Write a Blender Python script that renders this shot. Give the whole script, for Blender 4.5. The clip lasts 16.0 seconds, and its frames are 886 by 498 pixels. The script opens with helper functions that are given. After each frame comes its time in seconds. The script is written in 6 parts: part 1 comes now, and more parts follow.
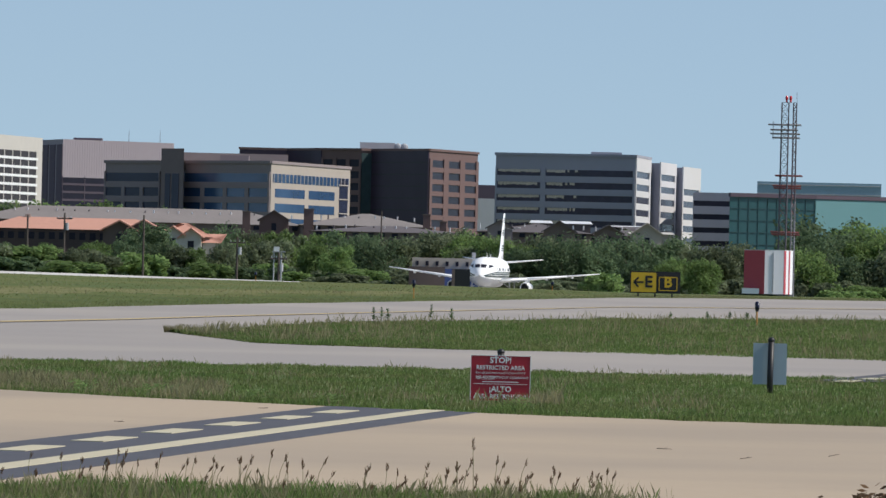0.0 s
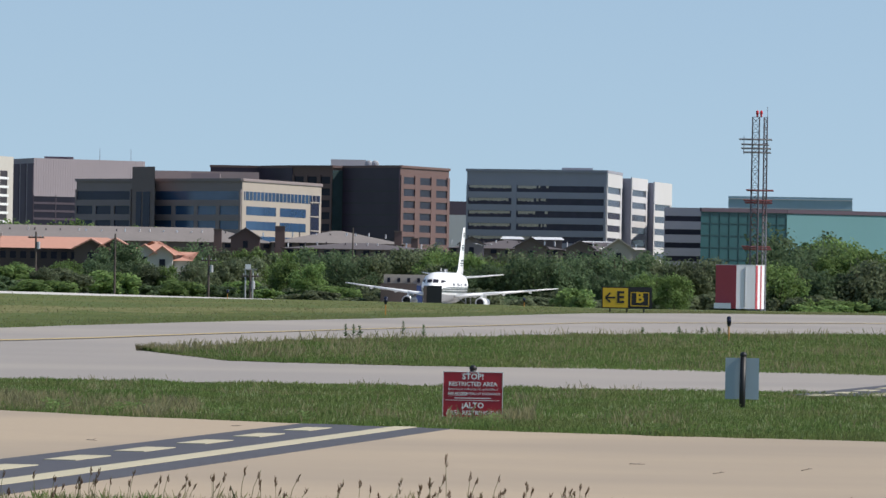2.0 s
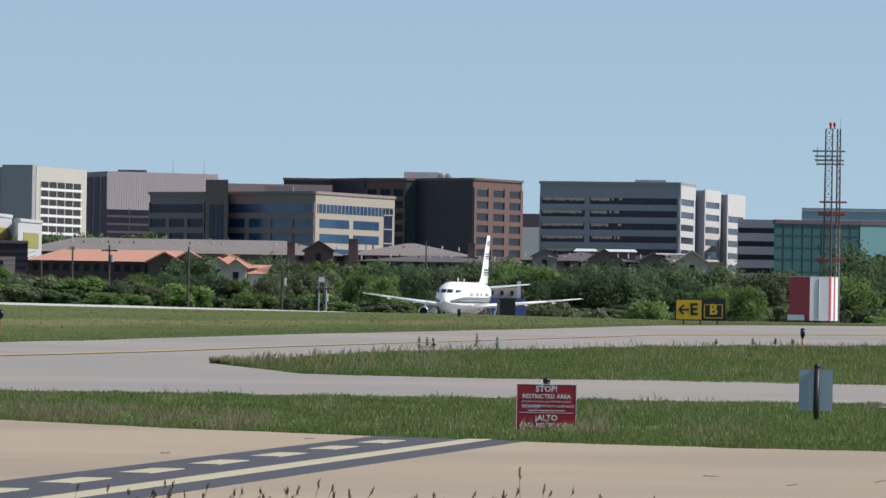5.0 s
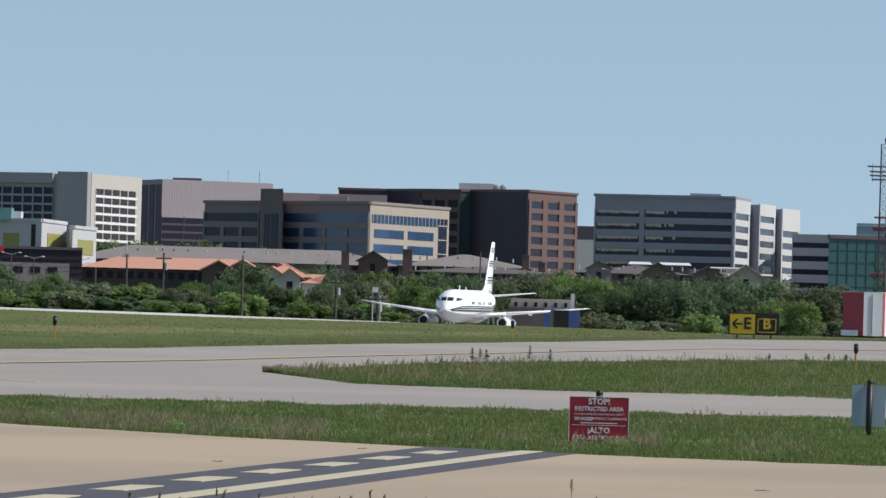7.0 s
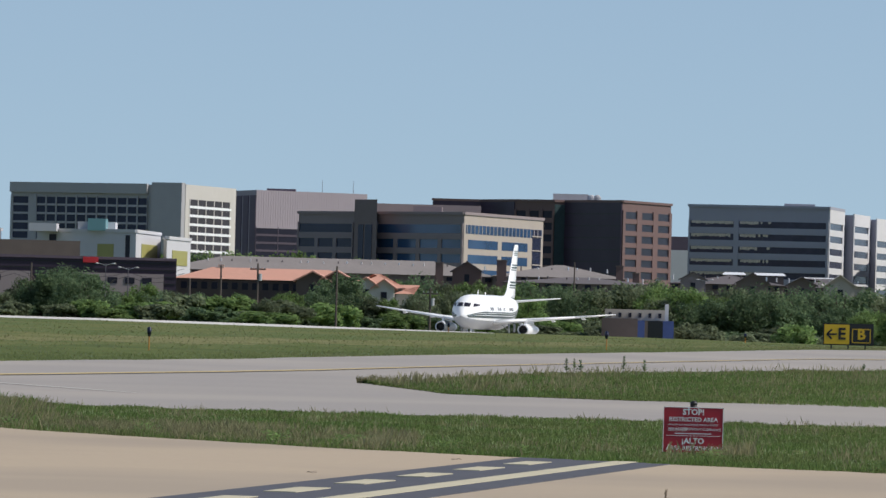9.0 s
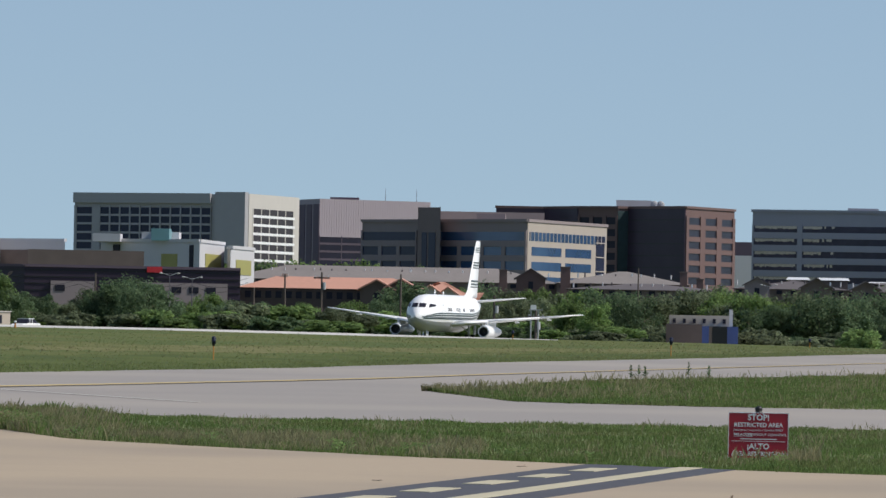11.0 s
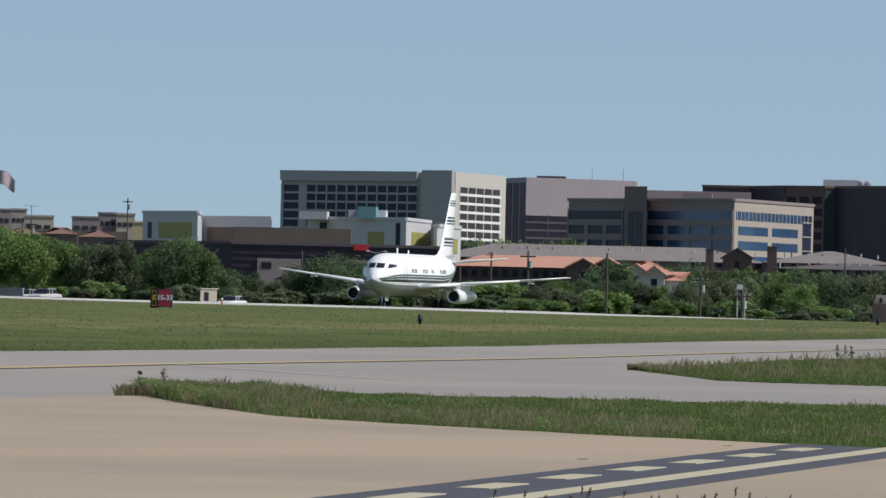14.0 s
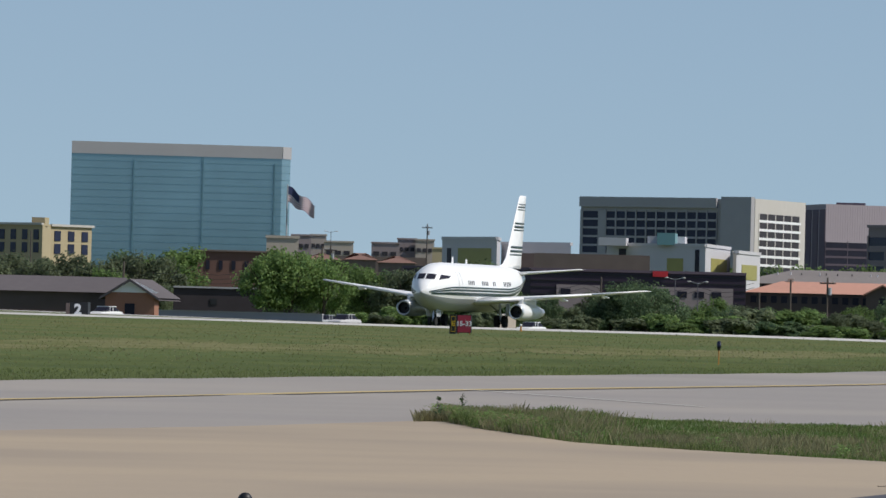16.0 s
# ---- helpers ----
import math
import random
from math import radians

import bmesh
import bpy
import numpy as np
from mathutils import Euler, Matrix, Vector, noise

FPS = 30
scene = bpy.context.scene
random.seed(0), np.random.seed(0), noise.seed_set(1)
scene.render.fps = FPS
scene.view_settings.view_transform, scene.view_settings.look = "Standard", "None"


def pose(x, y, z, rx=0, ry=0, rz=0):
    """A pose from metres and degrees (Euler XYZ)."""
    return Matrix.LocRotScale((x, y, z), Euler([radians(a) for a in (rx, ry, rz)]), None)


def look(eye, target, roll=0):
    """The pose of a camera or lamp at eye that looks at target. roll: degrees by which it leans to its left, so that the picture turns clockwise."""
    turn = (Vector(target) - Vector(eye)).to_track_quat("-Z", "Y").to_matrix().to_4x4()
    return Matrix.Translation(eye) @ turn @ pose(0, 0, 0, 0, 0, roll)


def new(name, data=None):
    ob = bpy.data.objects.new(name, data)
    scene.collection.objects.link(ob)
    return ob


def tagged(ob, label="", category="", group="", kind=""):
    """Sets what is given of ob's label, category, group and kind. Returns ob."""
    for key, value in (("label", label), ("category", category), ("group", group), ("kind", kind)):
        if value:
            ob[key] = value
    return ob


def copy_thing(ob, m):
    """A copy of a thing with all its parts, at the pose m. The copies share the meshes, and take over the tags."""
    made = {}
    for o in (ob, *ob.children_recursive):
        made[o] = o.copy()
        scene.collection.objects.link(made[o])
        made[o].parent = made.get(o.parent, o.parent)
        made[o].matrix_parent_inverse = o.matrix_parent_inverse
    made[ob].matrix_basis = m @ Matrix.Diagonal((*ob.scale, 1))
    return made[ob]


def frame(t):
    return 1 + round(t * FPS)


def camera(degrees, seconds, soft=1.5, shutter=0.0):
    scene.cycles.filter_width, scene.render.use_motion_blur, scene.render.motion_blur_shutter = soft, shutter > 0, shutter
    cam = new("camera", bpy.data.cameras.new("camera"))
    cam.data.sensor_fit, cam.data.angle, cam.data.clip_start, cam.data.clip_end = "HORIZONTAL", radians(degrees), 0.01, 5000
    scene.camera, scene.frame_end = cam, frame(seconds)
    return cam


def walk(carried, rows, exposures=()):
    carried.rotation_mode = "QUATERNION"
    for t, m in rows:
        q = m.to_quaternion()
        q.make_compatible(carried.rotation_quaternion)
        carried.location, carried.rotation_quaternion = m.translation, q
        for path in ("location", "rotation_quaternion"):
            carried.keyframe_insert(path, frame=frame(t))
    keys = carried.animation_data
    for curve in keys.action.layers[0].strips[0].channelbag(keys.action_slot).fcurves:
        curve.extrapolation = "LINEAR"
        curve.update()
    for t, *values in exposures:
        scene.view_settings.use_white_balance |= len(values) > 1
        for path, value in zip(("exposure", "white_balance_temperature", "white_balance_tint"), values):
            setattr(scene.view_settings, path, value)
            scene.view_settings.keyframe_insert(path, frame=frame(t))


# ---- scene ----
# ---------------------------------------------------------------- camera and its walk
EYE = 1.25            # camera height over the near apron
K = 12500.0           # bearing units in one radian
cam = camera(2 * math.degrees(math.atan(784 / K)), 16.0, 1.5)


def aim(yaw, pitch, roll):
    a, b = radians(yaw), radians(pitch)
    way = Vector((math.sin(a) * math.cos(b), math.cos(a) * math.cos(b), math.sin(b)))
    return look((0, 0, EYE), Vector((0, 0, EYE)) + way * 100, roll)


walk(cam, [(t, aim(a, b, c)) for t, a, b, c in (
    (0.0, 0.000, 0.261, 1.37), (0.5, 0.138, 0.235, 1.64), (1.0, 0.248, 0.245, 1.39), (1.5, 0.278, 0.365, 1.15),
    (2.0, 0.228, 0.400, 1.03), (2.5, 0.162, 0.384, 0.86), (3.0, 0.049, 0.399, 0.89), (3.5, -0.083, 0.359, 0.76),
    (4.0, -0.198, 0.396, 0.78), (6.5, -0.734, 0.562, 1.28), (7.0, -0.810, 0.572, 1.54), (7.5, -0.916, 0.597, 1.49),
    (8.0, -1.090, 0.588, 1.54), (8.5, -1.347, 0.599, 1.44), (9.0, -1.575, 0.638, 1.51), (9.2, -1.640, 0.690, 1.40),
    (11.3, -2.133, 0.685, 1.10), (11.5, -2.198, 0.654, 1.25), (12.0, -2.382, 0.595, 1.36), (12.5, -2.642, 0.528, 1.14),
    (13.0, -3.007, 0.485, 0.93), (13.5, -3.371, 0.431, 1.21), (14.0, -3.763, 0.480, 1.30), (14.5, -4.176, 0.505, 1.27),
    (15.0, -4.759, 0.516, 1.43), (15.5, -5.436, 0.588, 1.43), (16.0, -6.194, 0.635, 1.45))],
    exposures=[(0, -0.08), (1.5, 0.02), (4, -0.03), (9, -0.14), (12.5, -0.24), (16, -0.30)])

# ---------------------------------------------------------------- world and sun
SUN_EL, SUN_AZ = radians(45), radians(96)     # azimuth clockwise from the +y axis
world = bpy.data.worlds.new("sky")
scene.world = world
world.use_nodes = True
wn = world.node_tree.nodes
wl = world.node_tree.links
sky = wn.new("ShaderNodeTexSky")
sky.sky_type, sky.sun_disc = "NISHITA", False
sky.sun_elevation, sky.sun_rotation = SUN_EL, SUN_AZ
sky.air_density, sky.dust_density, sky.ozone_density = 1.0, 0.3, 3.0
wc = wn.new("ShaderNodeTexCoord")
wm = wn.new("ShaderNodeMapping")
wm.inputs["Location"].default_value = (0, 0, 0.11)
wl.new(wc.outputs["Generated"], wm.inputs["Vector"])
wl.new(wm.outputs["Vector"], sky.inputs["Vector"])
wh = wn.new("ShaderNodeHueSaturation")
wh.inputs["Saturation"].default_value = 0.87
wh.inputs["Hue"].default_value = 0.497
wl.new(sky.outputs["Color"], wh.inputs["Color"])
wl.new(wh.outputs["Color"], wn["Background"].inputs["Color"])
wn["Background"].inputs["Strength"].default_value = 0.125
sun_data = bpy.data.lights.new("sun", "SUN")
sun_data.energy, sun_data.angle, sun_data.color = 4.6, radians(0.5), (1.0, 0.94, 0.85)
sun = new("sun", sun_data)
sun.matrix_world = look((math.sin(SUN_AZ) * math.cos(SUN_EL) * 50, math.cos(SUN_AZ) * math.cos(SUN_EL) * 50, math.sin(SUN_EL) * 50), (0, 0, 0))


# ---------------------------------------------------------------- materials
def material(name, base, rough=0.8, metal=0.0, spread=0.25, fine=6.0, coarse=0.4, bump=0.0, second=None, island=0.0, per_object=0.0, spec=0.5):
    """Two scales of noise over the base colour; second: the colour of stains."""
    m = bpy.data.materials.new(name)
    m.use_nodes = True
    n, l = m.node_tree.nodes, m.node_tree.links
    b = n["Principled BSDF"]
    b.inputs["Roughness"].default_value, b.inputs["Metallic"].default_value = rough, metal
    b.inputs["Specular IOR Level"].default_value = spec
    co = n.new("ShaderNodeTexCoord")
    colour = None
    dark = tuple(c * (1 - spread) for c in base)
    light = tuple(min(1, c * (1 + spread)) for c in base)
    f1, f2 = n.new("ShaderNodeTexNoise"), n.new("ShaderNodeTexNoise")
    f1.inputs["Scale"].default_value, f2.inputs["Scale"].default_value = fine, coarse
    f1.inputs["Detail"].default_value, f2.inputs["Detail"].default_value = 4, 3
    l.new(co.outputs["Object"], f1.inputs["Vector"]); l.new(co.outputs["Object"], f2.inputs["Vector"])
    mix = n.new("ShaderNodeMix"); mix.data_type = "RGBA"
    mix.inputs["A"].default_value, mix.inputs["B"].default_value = (*dark, 1), (*light, 1)
    l.new(f1.outputs["Fac"], mix.inputs["Factor"])
    colour = mix.outputs["Result"]
    ramp = n.new("ShaderNodeMapRange")
    ramp.inputs["From Min"].default_value, ramp.inputs["From Max"].default_value = 0.4, 0.65
    l.new(f2.outputs["Fac"], ramp.inputs["Value"])
    mix2 = n.new("ShaderNodeMix"); mix2.data_type = "RGBA"
    mix2.inputs["B"].default_value = (*(second or tuple(c * (1 - 0.6 * spread) for c in base)), 1)
    l.new(ramp.outputs["Result"], mix2.inputs["Factor"]); l.new(colour, mix2.inputs["A"])
    colour = mix2.outputs["Result"]
    for amount, kind, out in ((island, "ShaderNodeNewGeometry", "Random Per Island"), (per_object, "ShaderNodeObjectInfo", "Random")):
        if amount:
            g, r, h = n.new(kind), n.new("ShaderNodeMapRange"), n.new("ShaderNodeHueSaturation")
            r.inputs["To Min"].default_value, r.inputs["To Max"].default_value = 1 - amount, 1 + amount
            l.new(g.outputs[out], r.inputs["Value"]); l.new(r.outputs["Result"], h.inputs["Value"]); l.new(colour, h.inputs["Color"])
            colour = h.outputs["Color"]
    l.new(colour, b.inputs["Base Color"])
    if bump:
        bp = n.new("ShaderNodeBump"); bp.inputs["Strength"].default_value = bump
        l.new(f1.outputs["Fac"], bp.inputs["Height"]); l.new(bp.outputs["Normal"], b.inputs["Normal"])
    return m


def leafy(name, base, island=0.35, per_object=0.25, second=None, coarse=0.12):
    m = material(name, base, 0.7, 0, 0.2, 2.0, coarse, 0, second, island, per_object, 0.2)
    n, l = m.node_tree.nodes, m.node_tree.links
    b, o = n["Principled BSDF"], n["Material Output"]
    tr, mix = n.new("ShaderNodeBsdfTranslucent"), n.new("ShaderNodeMixShader")
    mix.inputs["Fac"].default_value = 0.55
    l.new(b.inputs["Base Color"].links[0].from_socket, tr.inputs["Color"])
    l.new(b.outputs["BSDF"], mix.inputs[1]); l.new(tr.outputs["BSDF"], mix.inputs[2])
    l.new(mix.outputs["Shader"], o.inputs["Surface"])
    return m


CONCRETE = material("tan_concrete", (0.42, 0.34, 0.252), 0.9, spread=0.07, fine=9, coarse=0.13, bump=0.1, second=(0.35, 0.29, 0.225), spec=0.15)
TARMAC = material("grey_concrete", (0.305, 0.282, 0.265), 0.9, spread=0.10, fine=7, coarse=0.08, bump=0.1, second=(0.35, 0.318, 0.288), spec=0.15)
PALE = material("pale_concrete", (0.55, 0.53, 0.50), 0.9, spread=0.1, fine=1, coarse=0.1)
SOIL = material("turf", (0.098, 0.128, 0.047), 0.95, spread=0.32, fine=3.0, coarse=0.14, bump=0.15, second=(0.140, 0.145, 0.058), spec=0.05)
DRY_TURF = material("dry_turf", (0.185, 0.178, 0.085), 0.95, spread=0.3, fine=1.5, coarse=0.2, spec=0.05, second=(0.125, 0.140, 0.052))
LUSH_TURF = material("lush_turf", (0.080, 0.104, 0.038), 0.95, spread=0.4, fine=1.5, coarse=0.2, spec=0.05, second=(0.108, 0.132, 0.044))
BLADE = leafy("grass_blade", (0.135, 0.205, 0.060), 0.45, 0.0, second=(0.17, 0.20, 0.075), coarse=0.35)
BLADE_PALE = leafy("pale_grass_blade", (0.36, 0.42, 0.21), 0.3, 0.0)
BLADE_DRY = leafy("dry_grass_blade", (0.275, 0.255, 0.14), 0.35, 0.0)
BLADE_FAR = leafy("far_grass_blade", (0.185, 0.225, 0.085), 0.12, 0.0, second=(0.215, 0.225, 0.105), coarse=0.05)
SEED = leafy("seed_head", (0.20, 0.12, 0.07), 0.4, 0.0)
# leaf colours hold a little extra blue, distance haze put into them
LEAF_A = leafy("fresh_leaf", (0.185, 0.275, 0.095))
LEAF_B = leafy("dark_leaf", (0.13, 0.19, 0.098))
LEAF_C = leafy("olive_leaf", (0.165, 0.2, 0.115))
BARK = material("bark", (0.12, 0.095, 0.07), 0.95, spread=0.35, fine=3, bump=0.4)
WHITE = material("white_paint", (0.80, 0.80, 0.80), 0.35, spread=0.04, fine=1.5, coarse=0.3)
AIR_WHITE = material("gloss_white_airframe", (0.93, 0.93, 0.93), 0.3, spread=0.03, fine=0.8, coarse=0.25)
# grey paint; on the airliner's belly it also carries the underside's shading
AIR_GREY = material("grey_belly_paint", (0.42, 0.43, 0.45), 0.35, spread=0.08, fine=0.8, coarse=0.3)
SLAT = material("bright_slat_metal", (0.86, 0.86, 0.87), 0.55, 0.35, spread=0.05, fine=2)
METAL = material("bare_aluminium", (0.70, 0.71, 0.73), 0.32, 1.0, spread=0.08, fine=2)
STRIPE = material("dark_green_stripe", (0.025, 0.05, 0.05), 0.35, spread=0.1)
BLACK = material("black_paint", (0.012, 0.012, 0.014), 0.5, spread=0.2)
RUBBER = material("tyre_rubber", (0.018, 0.018, 0.018), 0.85, spread=0.3)
DARK_GLASS = material("dark_window_glass", (0.026, 0.026, 0.04), 0.3, spread=0.3, fine=0.3, coarse=0.05, spec=0.12)
# flat dark colour standing in for the shade inside openings
VOID = material("dark_interior", (0.035, 0.033, 0.042), 0.9, spread=0.3, fine=0.3)
RED = material("red_sign_face", (0.40, 0.018, 0.034), 0.45, spread=0.06, fine=5, coarse=2)
SIGN_RED = material("red_panel", (0.42, 0.03, 0.06), 0.5, spread=0.08)
SIGN_YELLOW = material("yellow_panel", (0.68, 0.43, 0.02), 0.5, spread=0.06)
LETTER = material("white_lettering", (0.85, 0.85, 0.85), 0.5, spread=0.02)
MARK = material("yellow_marking", (0.51, 0.46, 0.325), 0.8, spread=0.10, fine=12, coarse=1.2)
CENTRE = material("worn_yellow_line", (0.52, 0.40, 0.19), 0.8, spread=0.18, fine=5, coarse=0.5)
MARK_BLACK = material("black_marking", (0.075, 0.075, 0.088), 0.8, spread=0.15, fine=9, coarse=0.8)
ALU_SIGN = material("sign_back_aluminium", (0.36, 0.44, 0.50), 0.45, 0.3, spread=0.06)
ORANGE = material("orange_stake", (0.50, 0.22, 0.04), 0.6, spread=0.1)
BLUE_LENS = material("blue_lens", (0.012, 0.014, 0.04), 0.2, spread=0.1)
BOX_RED = material("red_shelter_paint", (0.46, 0.055, 0.075), 0.5, spread=0.08)
BOX_WHITE = material("white_shelter_paint", (0.84, 0.84, 0.88), 0.5, spread=0.05)
MAST_RED = material("red_mast_steel", (0.22, 0.065, 0.065), 0.5, spread=0.15)
MAST_DARK = material("dull_grey_mast_steel", (0.13, 0.115, 0.135), 0.6, 0.2, spread=0.15)
MAST_GREY = material("galvanised_mast_steel", (0.30, 0.29, 0.31), 0.5, 0.4, spread=0.15)
# blue raised slightly in these walls: distance haze put into their colours
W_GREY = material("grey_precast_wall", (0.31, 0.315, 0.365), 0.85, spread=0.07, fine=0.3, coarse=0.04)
# pale precast; on the grey offices it is W_GREY's sunlit copy
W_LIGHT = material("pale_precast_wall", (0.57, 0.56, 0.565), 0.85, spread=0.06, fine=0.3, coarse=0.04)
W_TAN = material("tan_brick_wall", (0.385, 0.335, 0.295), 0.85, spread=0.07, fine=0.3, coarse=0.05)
W_TOWER = material("dark_umber_wall", (0.19, 0.15, 0.15), 0.85, spread=0.08, fine=0.3)
W_APT = material("dark_apartment_siding", (0.105, 0.08, 0.072), 0.9, spread=0.2, fine=0.8)
W_HALL = material("dark_brown_metal_cladding", (0.050, 0.042, 0.046), 0.85, spread=0.2, fine=0.6, coarse=0.1, spec=0.2)
# umber stands for brick in shade on the tan offices
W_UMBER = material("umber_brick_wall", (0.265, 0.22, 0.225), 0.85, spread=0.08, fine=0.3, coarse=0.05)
W_BROWN = material("red_brown_granite_wall", (0.145, 0.088, 0.082), 0.7, spread=0.08, fine=0.3, coarse=0.05)
W_BLACK = material("black_glass_wall", (0.05, 0.036, 0.056), 0.4, spread=0.3, fine=0.1, coarse=0.03, spec=0.2)
W_MAUVE = material("mauve_panel_wall", (0.34, 0.295, 0.325), 0.8, spread=0.06, fine=0.3, coarse=0.04)
W_PLUM = material("plum_panel_wall", (0.115, 0.085, 0.115), 0.8, spread=0.1, fine=0.2)
# cream; on the hotel it is the sunlit copy of W_STONE
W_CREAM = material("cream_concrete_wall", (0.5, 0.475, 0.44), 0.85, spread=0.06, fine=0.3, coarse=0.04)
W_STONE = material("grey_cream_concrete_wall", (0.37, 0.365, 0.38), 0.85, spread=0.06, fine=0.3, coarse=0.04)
W_WHITE = material("white_stucco_wall", (0.53, 0.525, 0.55), 0.8, spread=0.05, fine=0.4, coarse=0.06)
W_BRICK = material("red_brick_wall", (0.15, 0.08, 0.065), 0.9, spread=0.15, fine=1, coarse=0.08)
W_YELLOW = material("yellow_stucco_wall", (0.42, 0.35, 0.22), 0.85, spread=0.07, fine=0.4)
W_BEIGE = material("beige_stucco_wall", (0.45, 0.39, 0.33), 0.85, spread=0.08, fine=0.4)
W_MUD = material("dark_brown_siding", (0.17, 0.13, 0.115), 0.9, spread=0.2, fine=0.8)
G_BLUE = material("blue_window_glass", (0.03, 0.07, 0.15), 0.2, spread=0.3, fine=0.15, coarse=0.05, second=(0.05, 0.11, 0.22))
G_NAVY = material("navy_window_glass", (0.026, 0.032, 0.065), 0.2, spread=0.3, fine=0.2, coarse=0.05, spec=0.2)
G_TEAL = material("teal_curtain_glass", (0.035, 0.105, 0.115), 0.2, spread=0.15, fine=0.12, coarse=0.03)
G_LINE = material("teal_mullion", (0.03, 0.085, 0.095), 0.3, spread=0.1)
G_AQUA = material("pale_teal_panel", (0.16, 0.32, 0.34), 0.3, spread=0.08, fine=0.12, coarse=0.03)
G_TOWER = material("tower_curtain_glass", (0.22, 0.35, 0.40), 0.18, 0.6, spread=0.15, fine=0.10, coarse=0.02)
TOWER_LINE = material("tower_mullion", (0.13, 0.24, 0.29), 0.3, 0.4, spread=0.1)
G_OLIVE = material("olive_door_panel", (0.33, 0.31, 0.10), 0.6, spread=0.08, fine=0.6)
TILE_ORANGE = material("orange_roof_tile", (0.52, 0.275, 0.205), 0.85, spread=0.12, fine=1.2, coarse=0.1, second=(0.54, 0.28, 0.21))
TILE_DULL = material("dull_terracotta_tile", (0.22, 0.125, 0.10), 0.9, spread=0.15, fine=1.2, coarse=0.1)
SHINGLE = material("grey_shingle", (0.225, 0.20, 0.19), 0.9, spread=0.18, fine=1.2, coarse=0.1)
SHINGLE_DARK = material("dark_shingle", (0.115, 0.1, 0.105), 0.9, spread=0.18, fine=1.2, coarse=0.1)
WOOD_POLE = material("weathered_pole_wood", (0.10, 0.08, 0.07), 0.9, spread=0.25)
FLAG_RED = material("red_flag_cloth", (0.22, 0.06, 0.09), 0.8, spread=0.1)
FLAG_WHITE = material("white_flag_cloth", (0.66, 0.66, 0.70), 0.8, spread=0.05)
FLAG_BLUE = material("blue_flag_cloth", (0.03, 0.04, 0.11), 0.8, spread=0.1)


# ---------------------------------------------------------------- shape tools
class Shape:
    """A mesh in the making."""

    def __init__(self):
        self.v, self.f = [], []

    def add(self, verts, faces):
        o = len(self.v)
        self.v += [Vector(p) for p in verts]
        self.f += [tuple(i + o for i in q) for q in faces]
        return self

    def box(self, x0, x1, y0, y1, z0, z1, m=None):
        p = [Vector((x, y, z)) for z in (z0, z1) for x, y in ((x0, y0), (x1, y0), (x1, y1), (x0, y1))]
        if m is not None:
            p = [m @ q for q in p]
        return self.add(p, [(3, 2, 1, 0), (4, 5, 6, 7), (0, 1, 5, 4), (1, 2, 6, 5), (2, 3, 7, 6), (3, 0, 4, 7)])

    def prism(self, poly, z0, z1):
        n = len(poly)
        p = [(x, y, z0) for x, y in poly] + [(x, y, z1) for x, y in poly]
        area = sum(poly[i][0] * poly[(i + 1) % n][1] - poly[(i + 1) % n][0] * poly[i][1] for i in range(n))
        faces = [tuple(range(n - 1, -1, -1)), tuple(range(n, 2 * n))] + [(i, (i + 1) % n, n + (i + 1) % n, n + i) for i in range(n)]
        if area < 0:
            faces = [q[::-1] for q in faces]
        return self.add(p, faces)

    def loft(self, rings, caps=True):
        n, o = len(rings[0]), len(self.v)
        self.v += [Vector(p) for r in rings for p in r]
        for k in range(len(rings) - 1):
            for i in range(n):
                j = (i + 1) % n
                self.f.append((o + k * n + i, o + k * n + j, o + (k + 1) * n + j, o + (k + 1) * n + i))
        if caps:
            self.f.append(tuple(o + i for i in range(n - 1, -1, -1)))
            self.f.append(tuple(o + (len(rings) - 1) * n + i for i in range(n)))
        return self

    def rod(self, a, b, r0, r1=None, n=8):
        a, b = Vector(a), Vector(b)
        w = (b - a).normalized()
        u = w.orthogonal().normalized()
        q = w.cross(u)
        r1 = r0 if r1 is None else r1
        ring = lambda c, r: [c + r * (math.cos(k * math.tau / n) * u + math.sin(k * math.tau / n) * q) for k in range(n)]
        return self.loft([ring(a, r0), ring(b, r1)])

    def ball(self, c, rx, ry, rz, n=12, k=7):
        rings = []
        for i in range(k + 1):
            a = math.pi * i / k
            s = max(math.sin(a), 0.02)
            rings.append([(c[0] + rx * s * math.cos(j * math.tau / n), c[1] + ry * s * math.sin(j * math.tau / n), c[2] - rz * math.cos(a)) for j in range(n)])
        return self.loft(rings)


def spot(u, d):
    """The place at bearing u (to the right of the first view's axis) and range d."""
    return d * math.sin(u / K), d * math.cos(u / K)


def up(v, d):
    """The height seen v units under the horizon at range d."""
    return EYE - v * d / K


def thing(name, label, category, at=(0, 0, 0), group="", kind="", turn=0):
    ob = new(name)
    ob.matrix_world = pose(*at, 0, 0, turn)
    return tagged(ob, label, category, group, kind)


def root_of(ob):
    while ob.parent:
        ob = ob.parent
    return ob


def part(name, sh, mat, parent=None, label="", here=True, smooth=False):
    """Link a Shape as one mesh. here: its points are in its thing's own space; otherwise in the world's."""
    me = bpy.data.meshes.new(name)
    shift = Vector((0, 0, 0)) if here or parent is None else Vector(root_of(parent).matrix_basis.translation)
    me.from_pydata([tuple(p - shift) for p in sh.v], [], sh.f)
    me.materials.append(mat)
    if smooth:
        me.shade_smooth()
    ob = new(name, me)
    if parent:
        ob.parent = parent
    if label:
        ob["label"] = label
    return ob


